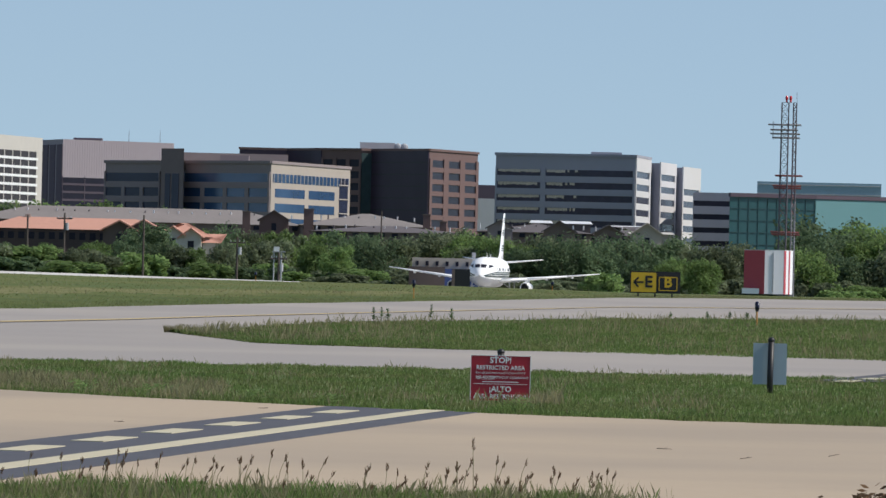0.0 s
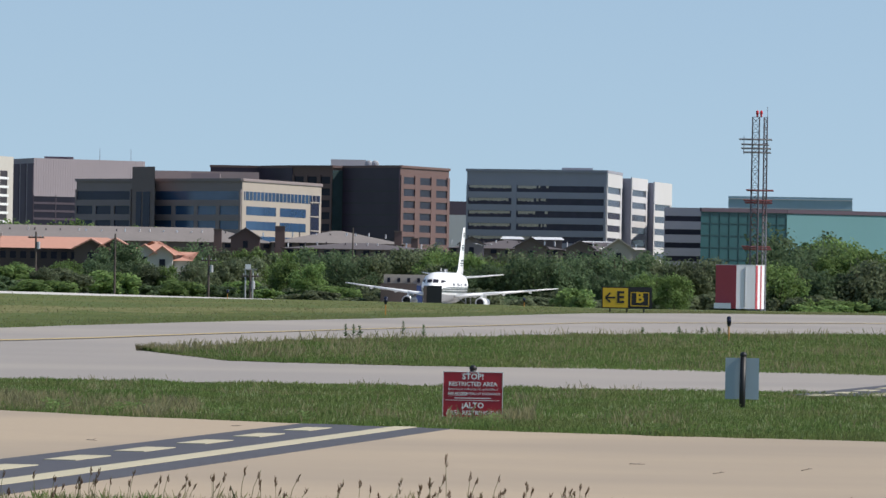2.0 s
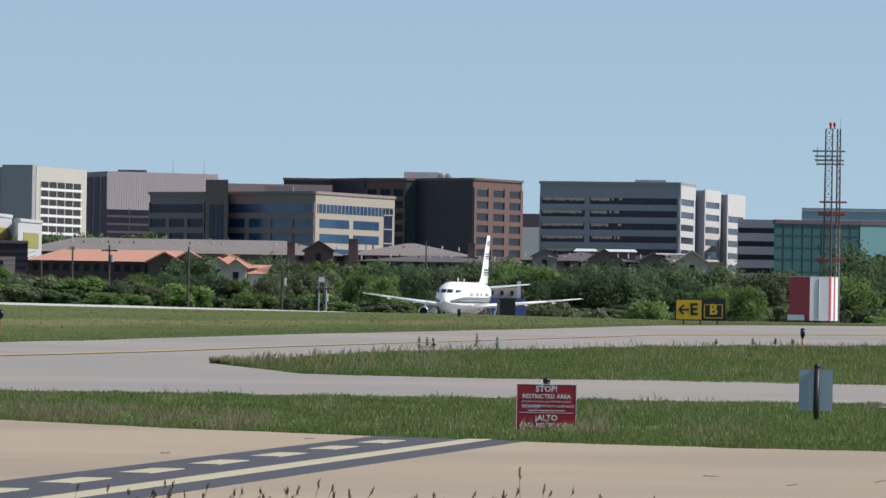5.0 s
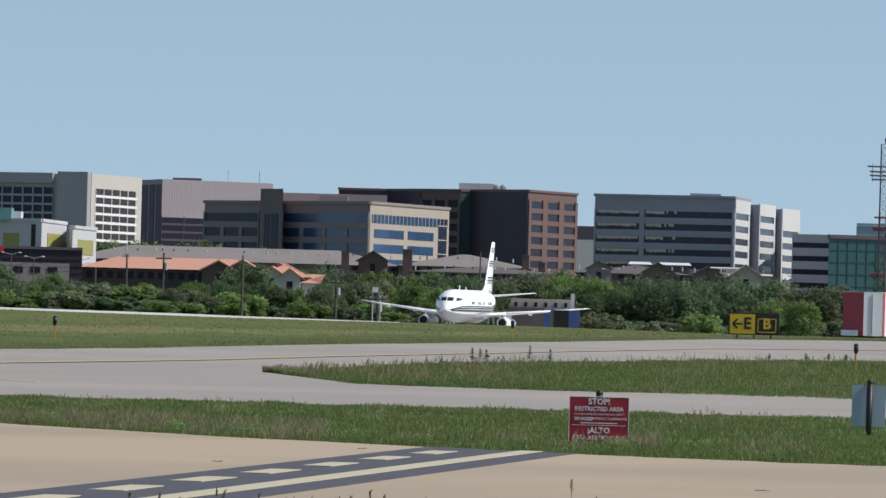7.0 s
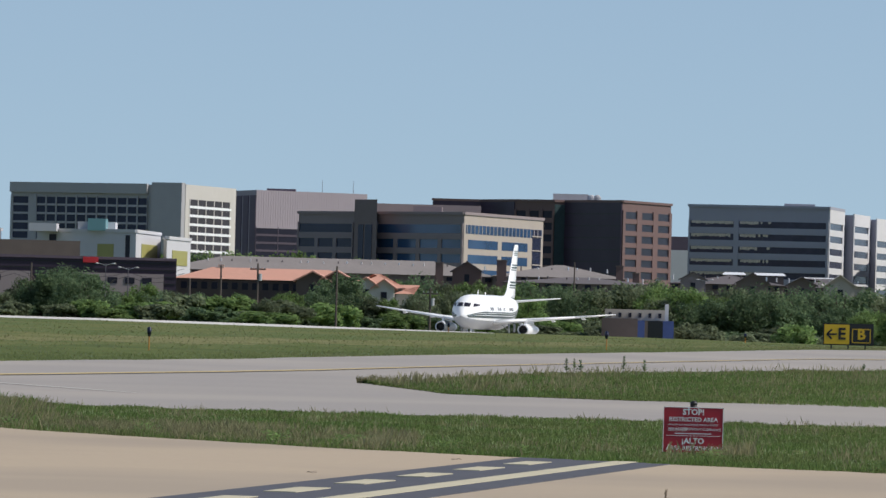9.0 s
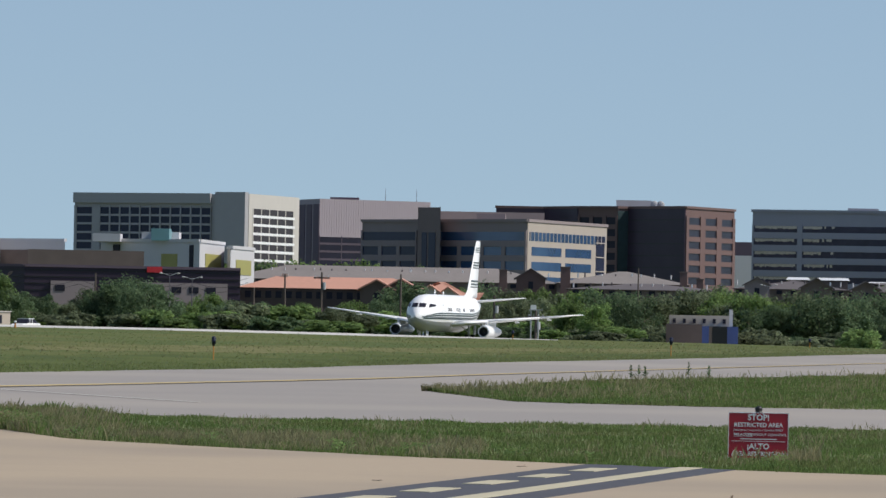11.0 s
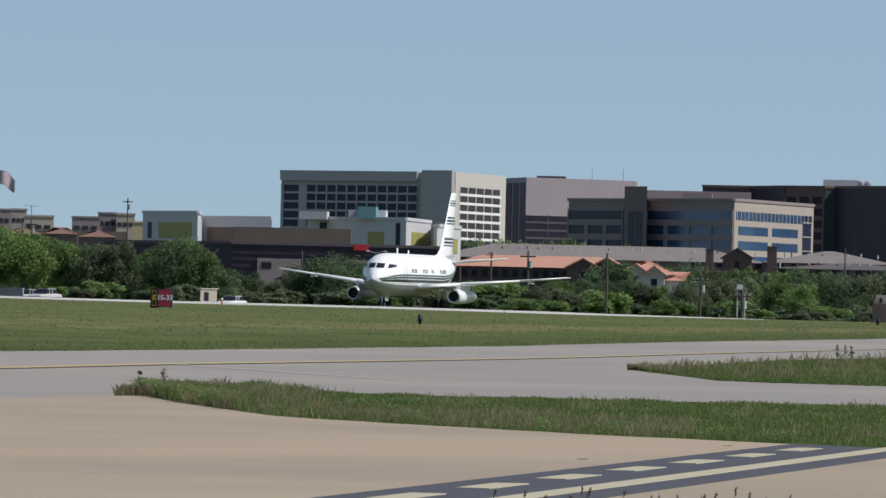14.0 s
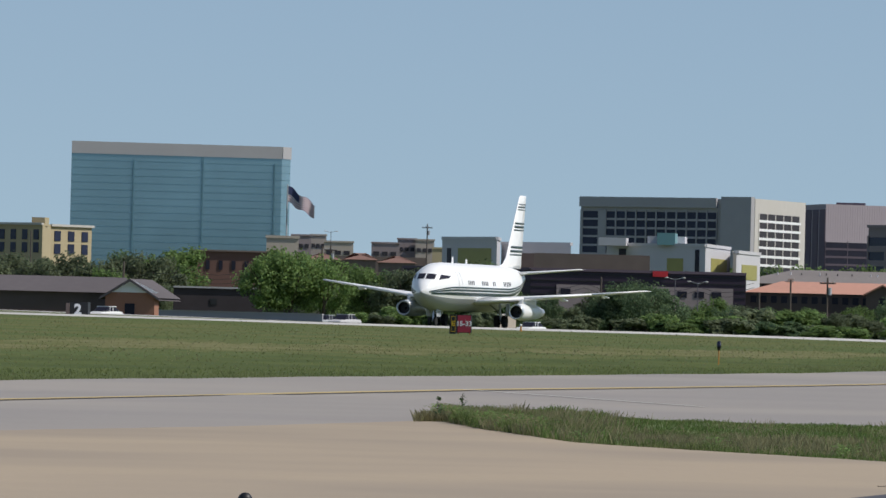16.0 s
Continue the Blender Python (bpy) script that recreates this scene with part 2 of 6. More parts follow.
def structure(name, sh, mat, label, category):
    return tagged(part(name, sh, mat), label, category, kind="structure")


def letters(text, size, mat, parent, m, name="lettering", bold=0.0):
    cu = bpy.data.curves.new(name, "FONT")
    cu.body, cu.size, cu.align_x, cu.align_y = text, size, "CENTER", "CENTER"
    cu.extrude, cu.offset, cu.resolution_u = 0.004, bold, 2
    tmp = new(name, cu)
    me = bpy.data.meshes.new_from_object(tmp.evaluated_get(bpy.context.evaluated_depsgraph_get()))
    bpy.data.objects.remove(tmp)
    me.materials.clear()
    me.materials.append(mat)
    ob = new(name, me)
    ob.parent, ob.matrix_basis = parent, m
    return ob


# ---------------------------------------------------------------- the lie of the land
def table(rows):
    xs, ys = [r[0] for r in rows], [r[1] for r in rows]
    return lambda u: float(np.interp(u, xs, ys))


CREST_D = 290.0
crest = table([(-2400, -5), (-2131, -4), (-1731, -1.5), (-1331, 1.5), (-931, 3), (-564, 6.5), (-282, 7.5), (0, 9), (318, 14), (900, 14)])
vale = table([(-2400, 1.9), (-1310, 1.34), (-1040, 1.10), (-860, 0.88), (-650, 0.64), (-268, -0.06), (0, -0.52), (80, -0.62), (900, -1.0)])


def smooth(a, b, x):
    t = min(1, max(0, (x - a) / (b - a)))
    return t * t * (3 - 2 * t)


def ground_z(u, d):
    zc = up(crest(u), CREST_D)
    if d < 120:
        return 0.0
    if d < CREST_D:
        return zc * (d - 120) / (CREST_D - 120)
    return zc + (vale(u) - zc) * smooth(CREST_D + 40, 520, d) - 0.05 * smooth(330, 345, d)


def reach(u, v):
    """The range at which the ground shows v units under the horizon."""
    lo, hi = 20.0, CREST_D
    for _ in range(40):
        mid = (lo + hi) / 2
        lo, hi = (mid, hi) if K * (EYE - ground_z(u, mid)) / mid > v else (lo, mid)
    return lo


def strip(lo, hi, u0, u1, lift, steps=160, rows=10):
    """A sheet on the ground between the ranges lo(u) and hi(u)."""
    sh = Shape()
    for i in range(steps + 1):
        u = u0 + (u1 - u0) * i / steps
        a, b = lo(u), hi(u)
        for j in range(rows + 1):
            d = a + (b - a) * j / rows
            sh.v.append(Vector((*spot(u, d), ground_z(u, d) + lift)))
    n = rows + 1
    sh.f = [(i * n + j, (i + 1) * n + j, (i + 1) * n + j + 1, i * n + j + 1) for i in range(steps) for j in range(rows)]
    return sh


EDGE_A = table([(-2900, 235), (-2125, 204), (-1726, 187), (-1377, 168), (-1345, 168), (-1277, 180), (-1118, 199), (-1026, 204), (-818, 211), (-518, 221), (-218, 228), (123, 235), (423, 239), (1400, 246)])
EDGE_B = table([(-2900, 235), (-2125, 204), (-1726, 187), (-1377, 168), (-1345, 158), (-1277, 153), (-1128, 152), (-820, 157), (1400, 157)])
EDGE_C = table([(-480, 103), (-330, 119), (-80, 121), (420, 123), (1400, 126)])
EDGE_D = table([(-480, 103), (-330, 92), (-181, 79), (119, 68), (319, 60), (786, 52), (1400, 48)])
EDGE_E = table([(-2900, 140), (-2128, 114), (-1629, 96), (-1129, 80), (-722, 66), (-381, 50), (18, 35), (318, 22), (518, 19), (785, 17), (1400, 16)])
MID = table([(-2900, 185), (-2127, 149), (-1628, 126), (-1298, 111), (-1029, 101), (-721, 89), (-562, 82), (-380, 72), (19, 53), (318, 39), (785, 32), (1400, 28)])
rag = lambda u, k: k * (noise.noise((u * 0.012, k * 7.1, 0)) + 0.6 * noise.noise((u * 0.05, k * 3.3, 1)))
edge_a = lambda u: reach(u, EDGE_A(u)) + rag(u, 0.25)
edge_b = lambda u: reach(u, EDGE_B(u)) + rag(u, 0.5)
edge_c = lambda u: reach(u, EDGE_C(u)) + rag(u, 0.6)
edge_d = lambda u: reach(u, EDGE_D(u)) + rag(u, 0.9)
edge_e = lambda u: reach(u, EDGE_E(u)) + rag(u, 0.8)


def build_ground():
    us = [-math.pi * K, -2.6 * K, -2.2 * K, -1.5 * K, -K, -0.6 * K, -0.35 * K] + list(range(-2900, 1700, 46)) + [0.25 * K, 0.5 * K, K, 1.5 * K, 2.2 * K, 2.6 * K, math.pi * K]
    ds = [0.001, 3, 12, 25, 40, 60, 80, 100, 120] + list(range(130, 400, 10)) + [420, 450, 480, 520, 600, 800, 1200, 2000, 3000, 4900]
    sh = Shape()
    for u in us:
        for d in ds:
            sh.v.append(Vector((*spot(u, d), ground_z(u, d))))
    n = len(ds)
    sh.f = [(i * n + j, (i + 1) * n + j, (i + 1) * n + j + 1, i * n + j + 1) for i in range(len(us) - 1) for j in range(n - 1)]
    structure("ground", sh, SOIL, "green turf airfield ground with worn soil", "ground")
    structure("pavement", strip(lambda u: 41 + rag(u, 0.5), edge_a, -2900, 1400, 0.015), CONCRETE, "sunlit tan concrete apron beside the grass", "apron")
    structure("road", strip(edge_b, edge_e, -2900, 1400, 0.010), TARMAC, "weathered grey concrete taxiway with yellow centreline", "taxiway")
    structure("grass_island", strip(edge_c, edge_d, -478, 1400, 0.018), SOIL, "turf island between taxiway lanes", "grass")
    sh = Shape()
    us = [-2900 + 2650 * i / 140 for i in range(141)]
    for u in us:
        for d, lift in ((CREST_D + 1, -0.02), (CREST_D + 4, (0.08 + 0.02 * noise.noise((u * 0.03, 0, 4))) * min(1, (-240 - u) / 380)), (CREST_D + 34, 0.09 * min(1, (-240 - u) / 380)), (CREST_D + 44, -0.3)):
            sh.v.append(Vector((*spot(u, d), ground_z(u, min(d, CREST_D + 20)) + lift)))
    sh.f = [(4 * i + j, 4 * i + 4 + j, 4 * i + 5 + j, 4 * i + 1 + j) for i in range(140) for j in range(3)]
    structure("runway_shoulder", sh, PALE, "pale sunlit concrete strip along the runway", "runway")
    # worn centreline of the taxiway
    cl = lambda k: (lambda u: reach(u, MID(u)) + k)
    structure("centreline", strip(cl(-0.7), cl(0.7), -2900, 1400, 0.022, 160, 1), CENTRE, "worn yellow taxiway centreline", "marking")
    structure("centreline_border", strip(cl(-1.1), cl(0.95), -2900, 1400, 0.016, 160, 1), MARK_BLACK, "thin black border of the yellow centreline", "marking")
    ln = lambda k: (lambda u: reach(u, 111 + (u + 1300) * 0.048) + k)
    structure("edge_line", strip(ln(-0.18), ln(0.18), -1310, -880, 0.022, 40, 1), PALE, "thin worn white line on the taxiway", "marking")
    # runway behind the crest
    a, n = radians(10.74), Vector((math.cos(radians(10.74)), -math.sin(radians(10.74)), 0))
    sh = Shape()
    for k in range(-4, 60):
        c = Vector((6, 940, 0)) - Vector((math.sin(a), math.cos(a), 0)) * (k * 10 - 60)
        for s in (-18, 18):
            p = c + n * s
            u, d = K * math.atan2(p.x, p.y), math.hypot(p.x, p.y)
            sh.v.append(Vector((p.x, p.y, ground_z(u, d) + 0.02)))
    sh.f = [(2 * i, 2 * i + 1, 2 * i + 3, 2 * i + 2) for i in range(len(sh.v) // 2 - 1)]
    structure("runway", sh, PALE, "long pale concrete runway", "runway")


build_ground()


# ---------------------------------------------------------------- aircraft
FUSE = [(14.6, 2.72, 0.06, 0.06), (14.45, 2.74, 0.34, 0.34), (14.1, 2.80, 0.66, 0.66), (13.5, 2.90, 1.02, 1.04), (12.7, 3.04, 1.38, 1.46), (11.8, 3.14, 1.66, 1.78),
        (10.6, 3.19, 1.83, 1.96), (9.2, 3.2, 1.88, 2.0), (-4.5, 3.2, 1.88, 2.0), (-7.0, 3.33, 1.74, 1.86), (-9.5, 3.56, 1.42, 1.55),
        (-12.0, 3.85, 0.98, 1.12), (-14.0, 4.12, 0.55, 0.66), (-15.2, 4.28, 0.16, 0.2)]


def fuse_at(x, th, off=0.0):
    xs = [r[0] for r in FUSE][::-1]
    zc, ry, rz = (float(np.interp(x, xs, [r[k] for r in FUSE][::-1])) for k in (1, 2, 3))
    return Vector((x, (ry + off) * math.cos(th), zc + (rz + off) * math.sin(th)))


def nose_point(y, z, off):
    """The nose's skin at the side distance y and height z."""
    lo, hi = 9.0, 14.6
    for _ in range(30):
        x = (lo + hi) / 2
        xs = [r[0] for r in FUSE][::-1]
        zc, ry, rz = (float(np.interp(x, xs, [r[k] for r in FUSE][::-1])) for k in (1, 2, 3))
        lo, hi = (x, hi) if (y / ry) ** 2 + ((z - zc) / rz) ** 2 < 1 else (lo, x)
    return Vector((lo + off, y * (1 + off * 0.4), z + off * 0.5))


def fuse_patch(x0, x1, a0, a1, off=0.02, nx=1, na=2):
    """A patch of the fuselage's skin, set proud by off, between two stations and two angles (degrees)."""
    sh = Shape()
    for i in range(nx + 1):
        for j in range(na + 1):
            sh.v.append(fuse_at(x0 + (x1 - x0) * i / nx, radians(a0 + (a1 - a0) * j / na), off))
    n = na + 1
    sh.f = [(i * n + j, (i + 1) * n + j, (i + 1) * n + j + 1, i * n + j + 1) for i in range(nx) for j in range(na)]
    m = len(sh.v)
    sh.v += [fuse_at(p.x, 0, 0) * 0 + Vector((p.x, p.y * 0.985, 3.2 + (p.z - 3.2) * 0.985)) for p in sh.v]
    border = [i * n for i in range(nx + 1)] + [nx * n + j for j in range(1, n)] + [i * n + na for i in range(nx - 1, -1, -1)] + [j for j in range(na - 1, 0, -1)]
    sh.f += [(border[k], border[(k + 1) % len(border)], m + border[(k + 1) % len(border)], m + border[k]) for k in range(len(border))]
    return sh


def airfoil(le, te, y, z, thick, vertical=False):
    pts = []
    c = le - te
    prof = [(0, 0), (0.03, 0.35), (0.12, 0.62), (0.3, 0.72), (0.6, 0.48), (1, 0.03)]
    loop = [(a, b) for a, b in prof] + [(a, -b * 0.7) for a, b in prof[::-1][:-1]]
    for a, b in loop:
        pts.append((le - a * c, b * thick, z) if vertical else (le - a * c, y, z + b * thick))
    return pts


def build_aircraft():
    plane = thing("airliner", "white twin-engined jet airliner with dark green stripes, rolling on runway", "airplane")
    n = 36
    ths = [radians(-28) + math.tau * k / n for k in range(n)]
    upper, lower = Shape(), Shape()
    rings = [[fuse_at(r[0], t) for t in ths] for r in FUSE]
    cut = n * 236 // 360
    for k in range(len(rings) - 1):
        for i in range(n):
            j = (i + 1) % n
            q = [rings[k][i], rings[k][j], rings[k + 1][j], rings[k + 1][i]]
            (upper if i < cut else lower).add(q, [(0, 1, 2, 3)])
    for s in (upper, lower):
        key, vs, remap = {}, [], []
        for p in s.v:
            q = tuple(round(c, 4) for c in p)
            if q not in key:
                key[q] = len(vs)
                vs.append(p)
            remap.append(key[q])
        s.v, s.f = vs, [tuple(remap[i] for i in f) for f in s.f]
    body = part("fuselage", upper, AIR_WHITE, plane, "glossy white upper fuselage", smooth=True)
    # belly paint and the shading of the underside, both in one grey
    part("belly", lower, AIR_GREY, plane, "grey lower fuselage with underside shading in its colour", smooth=True)
    # cockpit windows, cabin windows, doors, cheat lines, on both sides
    for s in (1, -1):
        m = (lambda a: a) if s > 0 else (lambda a: 180 - a)
        # front, side and rear cockpit panes: inner and outer edge, each with its foot and head
        for y0, y1, f0, h0, f1, h1 in ((0.06, 0.74, 3.80, 4.24, 3.77, 4.20), (1.02, 1.50, 3.74, 4.17, 3.90, 4.09)):
            sh = Shape()
            for i in range(5):
                f, h = f0 + (f1 - f0) * i / 4, h0 + (h1 - h0) * i / 4
                for j in range(4):
                    sh.v.append(nose_point(s * (y0 + (y1 - y0) * i / 4), f + (h - f) * j / 3, 0.02))
            sh.f = [(i * 4 + j, i * 4 + 4 + j, i * 4 + 5 + j, i * 4 + 1 + j) for i in range(4) for j in range(3)]
            part("cockpit_window", sh, DARK_GLASS, body)
        for x in (7.2, 6.7, 6.2, 5.7, 3.2, 2.7, 2.2, 1.7, 0.0, -0.5, -3.2, -3.7, -4.2, -4.7, -5.2):
            part("cabin_window", fuse_patch(x + 0.115, x - 0.115, m(7.0), m(17.0), 0.015), DARK_GLASS, body)
        for x0, x1 in ((9.9, 9.85), (9.05, 9.0)):
            part("door_seam", fuse_patch(x0, x1, m(-12), m(38), 0.012, 1, 5), AIR_GREY, body)
        for a0, a1, x0, x1 in ((-1.5, 2, 14.2, -13.2), (-8.5, -4, 14.2, -12.8), (-18.5, -11.5, 14.0, -12.0)):
            part("cheat_line", fuse_patch(x0, x1, m(a0), m(a1), 0.03, 110, 2), STRIPE, body, "thin dark green cheat line")
    # wings
    for s in (1, -1):
        rings = [airfoil(le, te, s * y, z, th) for y, le, te, z, th in ((1.5, 4.6, -3.0, 2.05, 0.55), (5.0, 1.7, -2.9, 2.45, 0.36), (10.0, -1.3, -3.7, 3.0, 0.2), (13.9, -3.1, -4.75, 3.44, 0.11), (14.17, -3.5, -4.75, 3.47, 0.05))]
        wing = part("wing", Shape().loft([r if s > 0 else r[::-1] for r in rings]), AIR_WHITE, plane, "white wing with bare metal leading edge", smooth=True)
        edge = [(1.9, 4.42, 2.1, 0.17), (5.0, 1.76, 2.45, 0.12), (10.0, -1.26, 3.0, 0.075), (13.9, -3.06, 3.44, 0.05)]
        sl = Shape()
        for a, b in zip(edge, edge[1:]):
            sl.rod((a[1], s * a[0], a[2] + 0.02), (b[1], s * b[0], b[2] + 0.02), a[3], b[3])
        part("leading_edge", sl, SLAT, wing, "polished metal slat edge", smooth=True)
        for y, x, z in ((3.4, -2.9, 2.2), (7.2, -3.3, 2.62), (10.6, -3.9, 3.0)):
            part("flap_fairing", Shape().rod((x + 1.2, s * y, z - 0.12), (x - 0.7, s * y, z - 0.18), 0.16, 0.03), AIR_WHITE, wing)
        # engine under the wing
        prof = [(3.3, 0.50), (3.42, 0.57), (3.2, 0.64), (2.2, 0.70), (0.0, 0.68), (-2.0, 0.60), (-3.2, 0.48), (-3.3, 0.40)]
        ring = lambda x, r: [(x, s * 4.85 + r * math.cos(k * math.tau / 20), 1.36 + r * math.sin(k * math.tau / 20)) for k in range(20)]
        eng = part("engine", Shape().loft([ring(x, r) for x, r in prof[::-1]], False), WHITE, plane, "white cylindrical jet nacelle", smooth=True)
        part("intake_lip", Shape().loft([ring(3.2, 0.645), ring(3.40, 0.62), ring(3.44, 0.585), ring(3.38, 0.55)], False), METAL, eng, "polished intake lip", smooth=True)
        part("intake_duct", Shape().loft([ring(3.39, 0.552), ring(3.3, 0.53), ring(2.6, 0.50)], False), BLACK, eng, "dark intake duct", smooth=True)
        part("fan", Shape().loft([ring(2.75, 0.49), ring(2.7, 0.12), ring(3.05, 0.02)], True), BLACK, eng, "dark fan face")
        part("exhaust", Shape().loft([ring(-3.2, 0.42), ring(-4.1, 0.36), ring(-4.1, 0.3), ring(-3.2, 0.3)], False), METAL, eng, "bare metal tailpipe", smooth=True)
        part("pylon", Shape().box(-2.2, 2.0, s * 4.85 - 0.14, s * 4.85 + 0.14, 1.8, 2.45), WHITE, eng)
        # tailplane
        tr = [airfoil(le, te, s * y, z, th) for y, le, te, z, th in ((0.5, -10.7, -14.0, 4.55, 0.26), (5.3, -13.6, -15.1, 5.1, 0.1), (5.5, -13.9, -15.1, 5.12, 0.04))]
        part("tailplane", Shape().loft([r if s > 0 else r[::-1] for r in tr]), AIR_WHITE, plane, smooth=True)
        # main gear
        leg = part("main_gear", Shape().rod((0, s * 2.6, 0.5), (0.1, s * 2.45, 2.3), 0.11).rod((0, s * 2.6, 1.1), (-0.2, s * 1.4, 2.0), 0.06).rod((0, s * 2.2, 0.5), (0, s * 3.0, 0.5), 0.08), METAL, plane)
        for y in (2.28, 2.92):
            wheel = part("wheel", Shape().rod((0, s * y - 0.17, 0.5), (0, s * y + 0.17, 0.5), 0.5, n=20), RUBBER, leg)
        part("gear_door", Shape().box(-0.5, 0.5, s * 3.15 - 0.03, s * 3.15 + 0.03, 1.0, 2.0), AIR_GREY, plane)
    # nose gear
    leg = part("nose_gear", Shape().rod((11.0, 0, 0.35), (10.8, 0, 1.6), 0.09).rod((11.0, -0.3, 0.35), (11.0, 0.3, 0.35), 0.06), METAL, plane)
    for y in (-0.22, 0.22):
        part("wheel", Shape().rod((11.0, y - 0.1, 0.35), (11.0, y + 0.1, 0.35), 0.35, n=18), RUBBER, leg)
    for y in (-0.42, 0.42):
        part("gear_door", Shape().box(10.2, 11.4, y - 0.02, y + 0.02, 0.75, 1.4), AIR_GREY, plane)
    # fin with stripes
    fin_rows = [(-6.6, -14.4, 5.0, 0.10), (-8.8, -14.5, 5.35, 0.25), (-9.7, -14.5, 5.9, 0.25), (-13.05, -15.25, 11.0, 0.12), (-13.4, -15.2, 11.25, 0.05)]
    fin = part("fin", Shape().loft([airfoil(le, te, 0, z, th, True) for le, te, z, th in fin_rows]), AIR_WHITE, plane, "white tail fin", smooth=True)
    zs, les, tes = [5.9, 11.0], [-9.7, -13.05], [-14.5, -15.25]
    for z, h in ((6.12, 0.12), (6.38, 0.20), (6.72, 0.20), (8.22, 0.12), (8.46, 0.20), (8.78, 0.15), (9.98, 0.10), (10.19, 0.13), (10.43, 0.10)):
        sh = Shape()
        rr = []
        for q in (z, z + h):
            le, te, th = (float(np.interp(q, zs, k)) for k in (les, tes, (0.25, 0.12)))
            rr.append([(x, y * 1.06 + (0.012 if y > 0 else -0.012), w) for x, y, w in airfoil(le - 0.03 * (le - te), te + 0.03, 0, q, th, True)])
        part("fin_stripe", sh.loft(rr), STRIPE, fin, "dark green fin stripe", smooth=True)
    for x, h in ((6.0, 0.5), (2.0, 0.35)):
        part("antenna", Shape().prism([(x + 0.2, -0.02), (x - 0.2, -0.02), (x - 0.2, 0.02), (x + 0.2, 0.02)], 5.15, 5.2 + h), AIR_WHITE, plane)
    return plane


airliner = build_aircraft()


# ---------------------------------------------------------------- far buildings
def face_out(a, b):
    """Unit vectors along a wall and out of it, towards the airfield."""
    a, b = Vector((*a, 0)), Vector((*b, 0))
    w = (b - a).normalized()
    n = Vector((w.y, -w.x, 0))
    if n.dot(a + b) > 0:
        n = -n
    return a, w, n, (b - a).length


def panel(sh, a, b, s0, s1, z0, z1, out0, out1):
    """A block on the wall a-b, between the lengths s0 and s1."""
    o, w, n, _ = face_out(a, b)
    poly = [tuple((o + w * s + n * q)[:2]) for s, q in ((s0, out0), (s1, out0), (s1, out1), (s0, out1))]
    return sh.prism(poly, z0, z1)


def block(name, label, corners, depth, z1, wall, z0=-1.0, category="office building", parent=None, group=""):
    """A building: front corners (bearing, range) from one end to the other, drawn back by depth."""
    pts = [spot(u, d) for u, d in corners]
    back = [spot(u, d + depth) for u, d in corners[::-1]]
    c = sum((Vector((*p, 0)) for p in pts), Vector()) / len(pts)
    b = parent or thing(name, label, category, (c.x, c.y, max(z0, -1)), group)
    part("wall", Shape().prism(pts + back, z0, z1), wall, b, "" if not parent else label, here=False)
    b["z1"] = z1
    return b, pts


def banded(b, a, q, bands, piers, glass, solid, margin=0.0, proud=0.35):
    """Window bands (z0, z1) on the wall a-q: glass recessed between proud spandrels and piers. piers: fractions (s0, s1)."""
    _, _, _, length = face_out(a, q)
    lo, hi = min(x[0] for x in bands), max(x[1] for x in bands)
    for z0, z1 in bands:
        part("window", panel(Shape(), a, q, margin, length - margin, z0, z1, 0.0, 0.06), glass, b, here=False)
    ed = sorted(bands)
    for (p0, p1), (r0, r1) in zip(ed, ed[1:]):
        part("spandrel", panel(Shape(), a, q, 0, length, p1, r0, 0.0, proud), solid, b, here=False)
    for s0, s1 in piers:
        part("pier", panel(Shape(), a, q, s0 * length, s1 * length, lo - 0.5, hi + 0.5, 0.0, proud + 0.05), solid, b, here=False)


def flat_roof(b, corners, depth, z1, wall, h=0.6):
    pts = [spot(u, d) for u, d in corners]
    for a, q in zip(pts, pts[1:]):
        _, _, _, L = face_out(a, q)
        part("parapet", panel(Shape(), a, q, -0.3, L + 0.3, z1 - 0.2, z1 + h, -0.6, 0.45), wall, b, here=False)


def rooftop(b, u, d, w, h, z, mat, name="roof_unit"):
    x, y = spot(u, d)
    part(name, Shape().box(x - w / 2, x + w / 2, y - 3, y + 3, z - 0.5, z + h), mat, b, here=False)


def fractions(n, gap):
    """Piers that leave n equal openings."""
    out = []
    for i in range(n + 1):
        c = i / n
        out.append((max(0, c - gap / 2), min(1, c + gap / 2)))
    return out


def rows_of(top, pitch, height, n):
    return [(top - i * pitch - height, top - i * pitch) for i in range(n)]


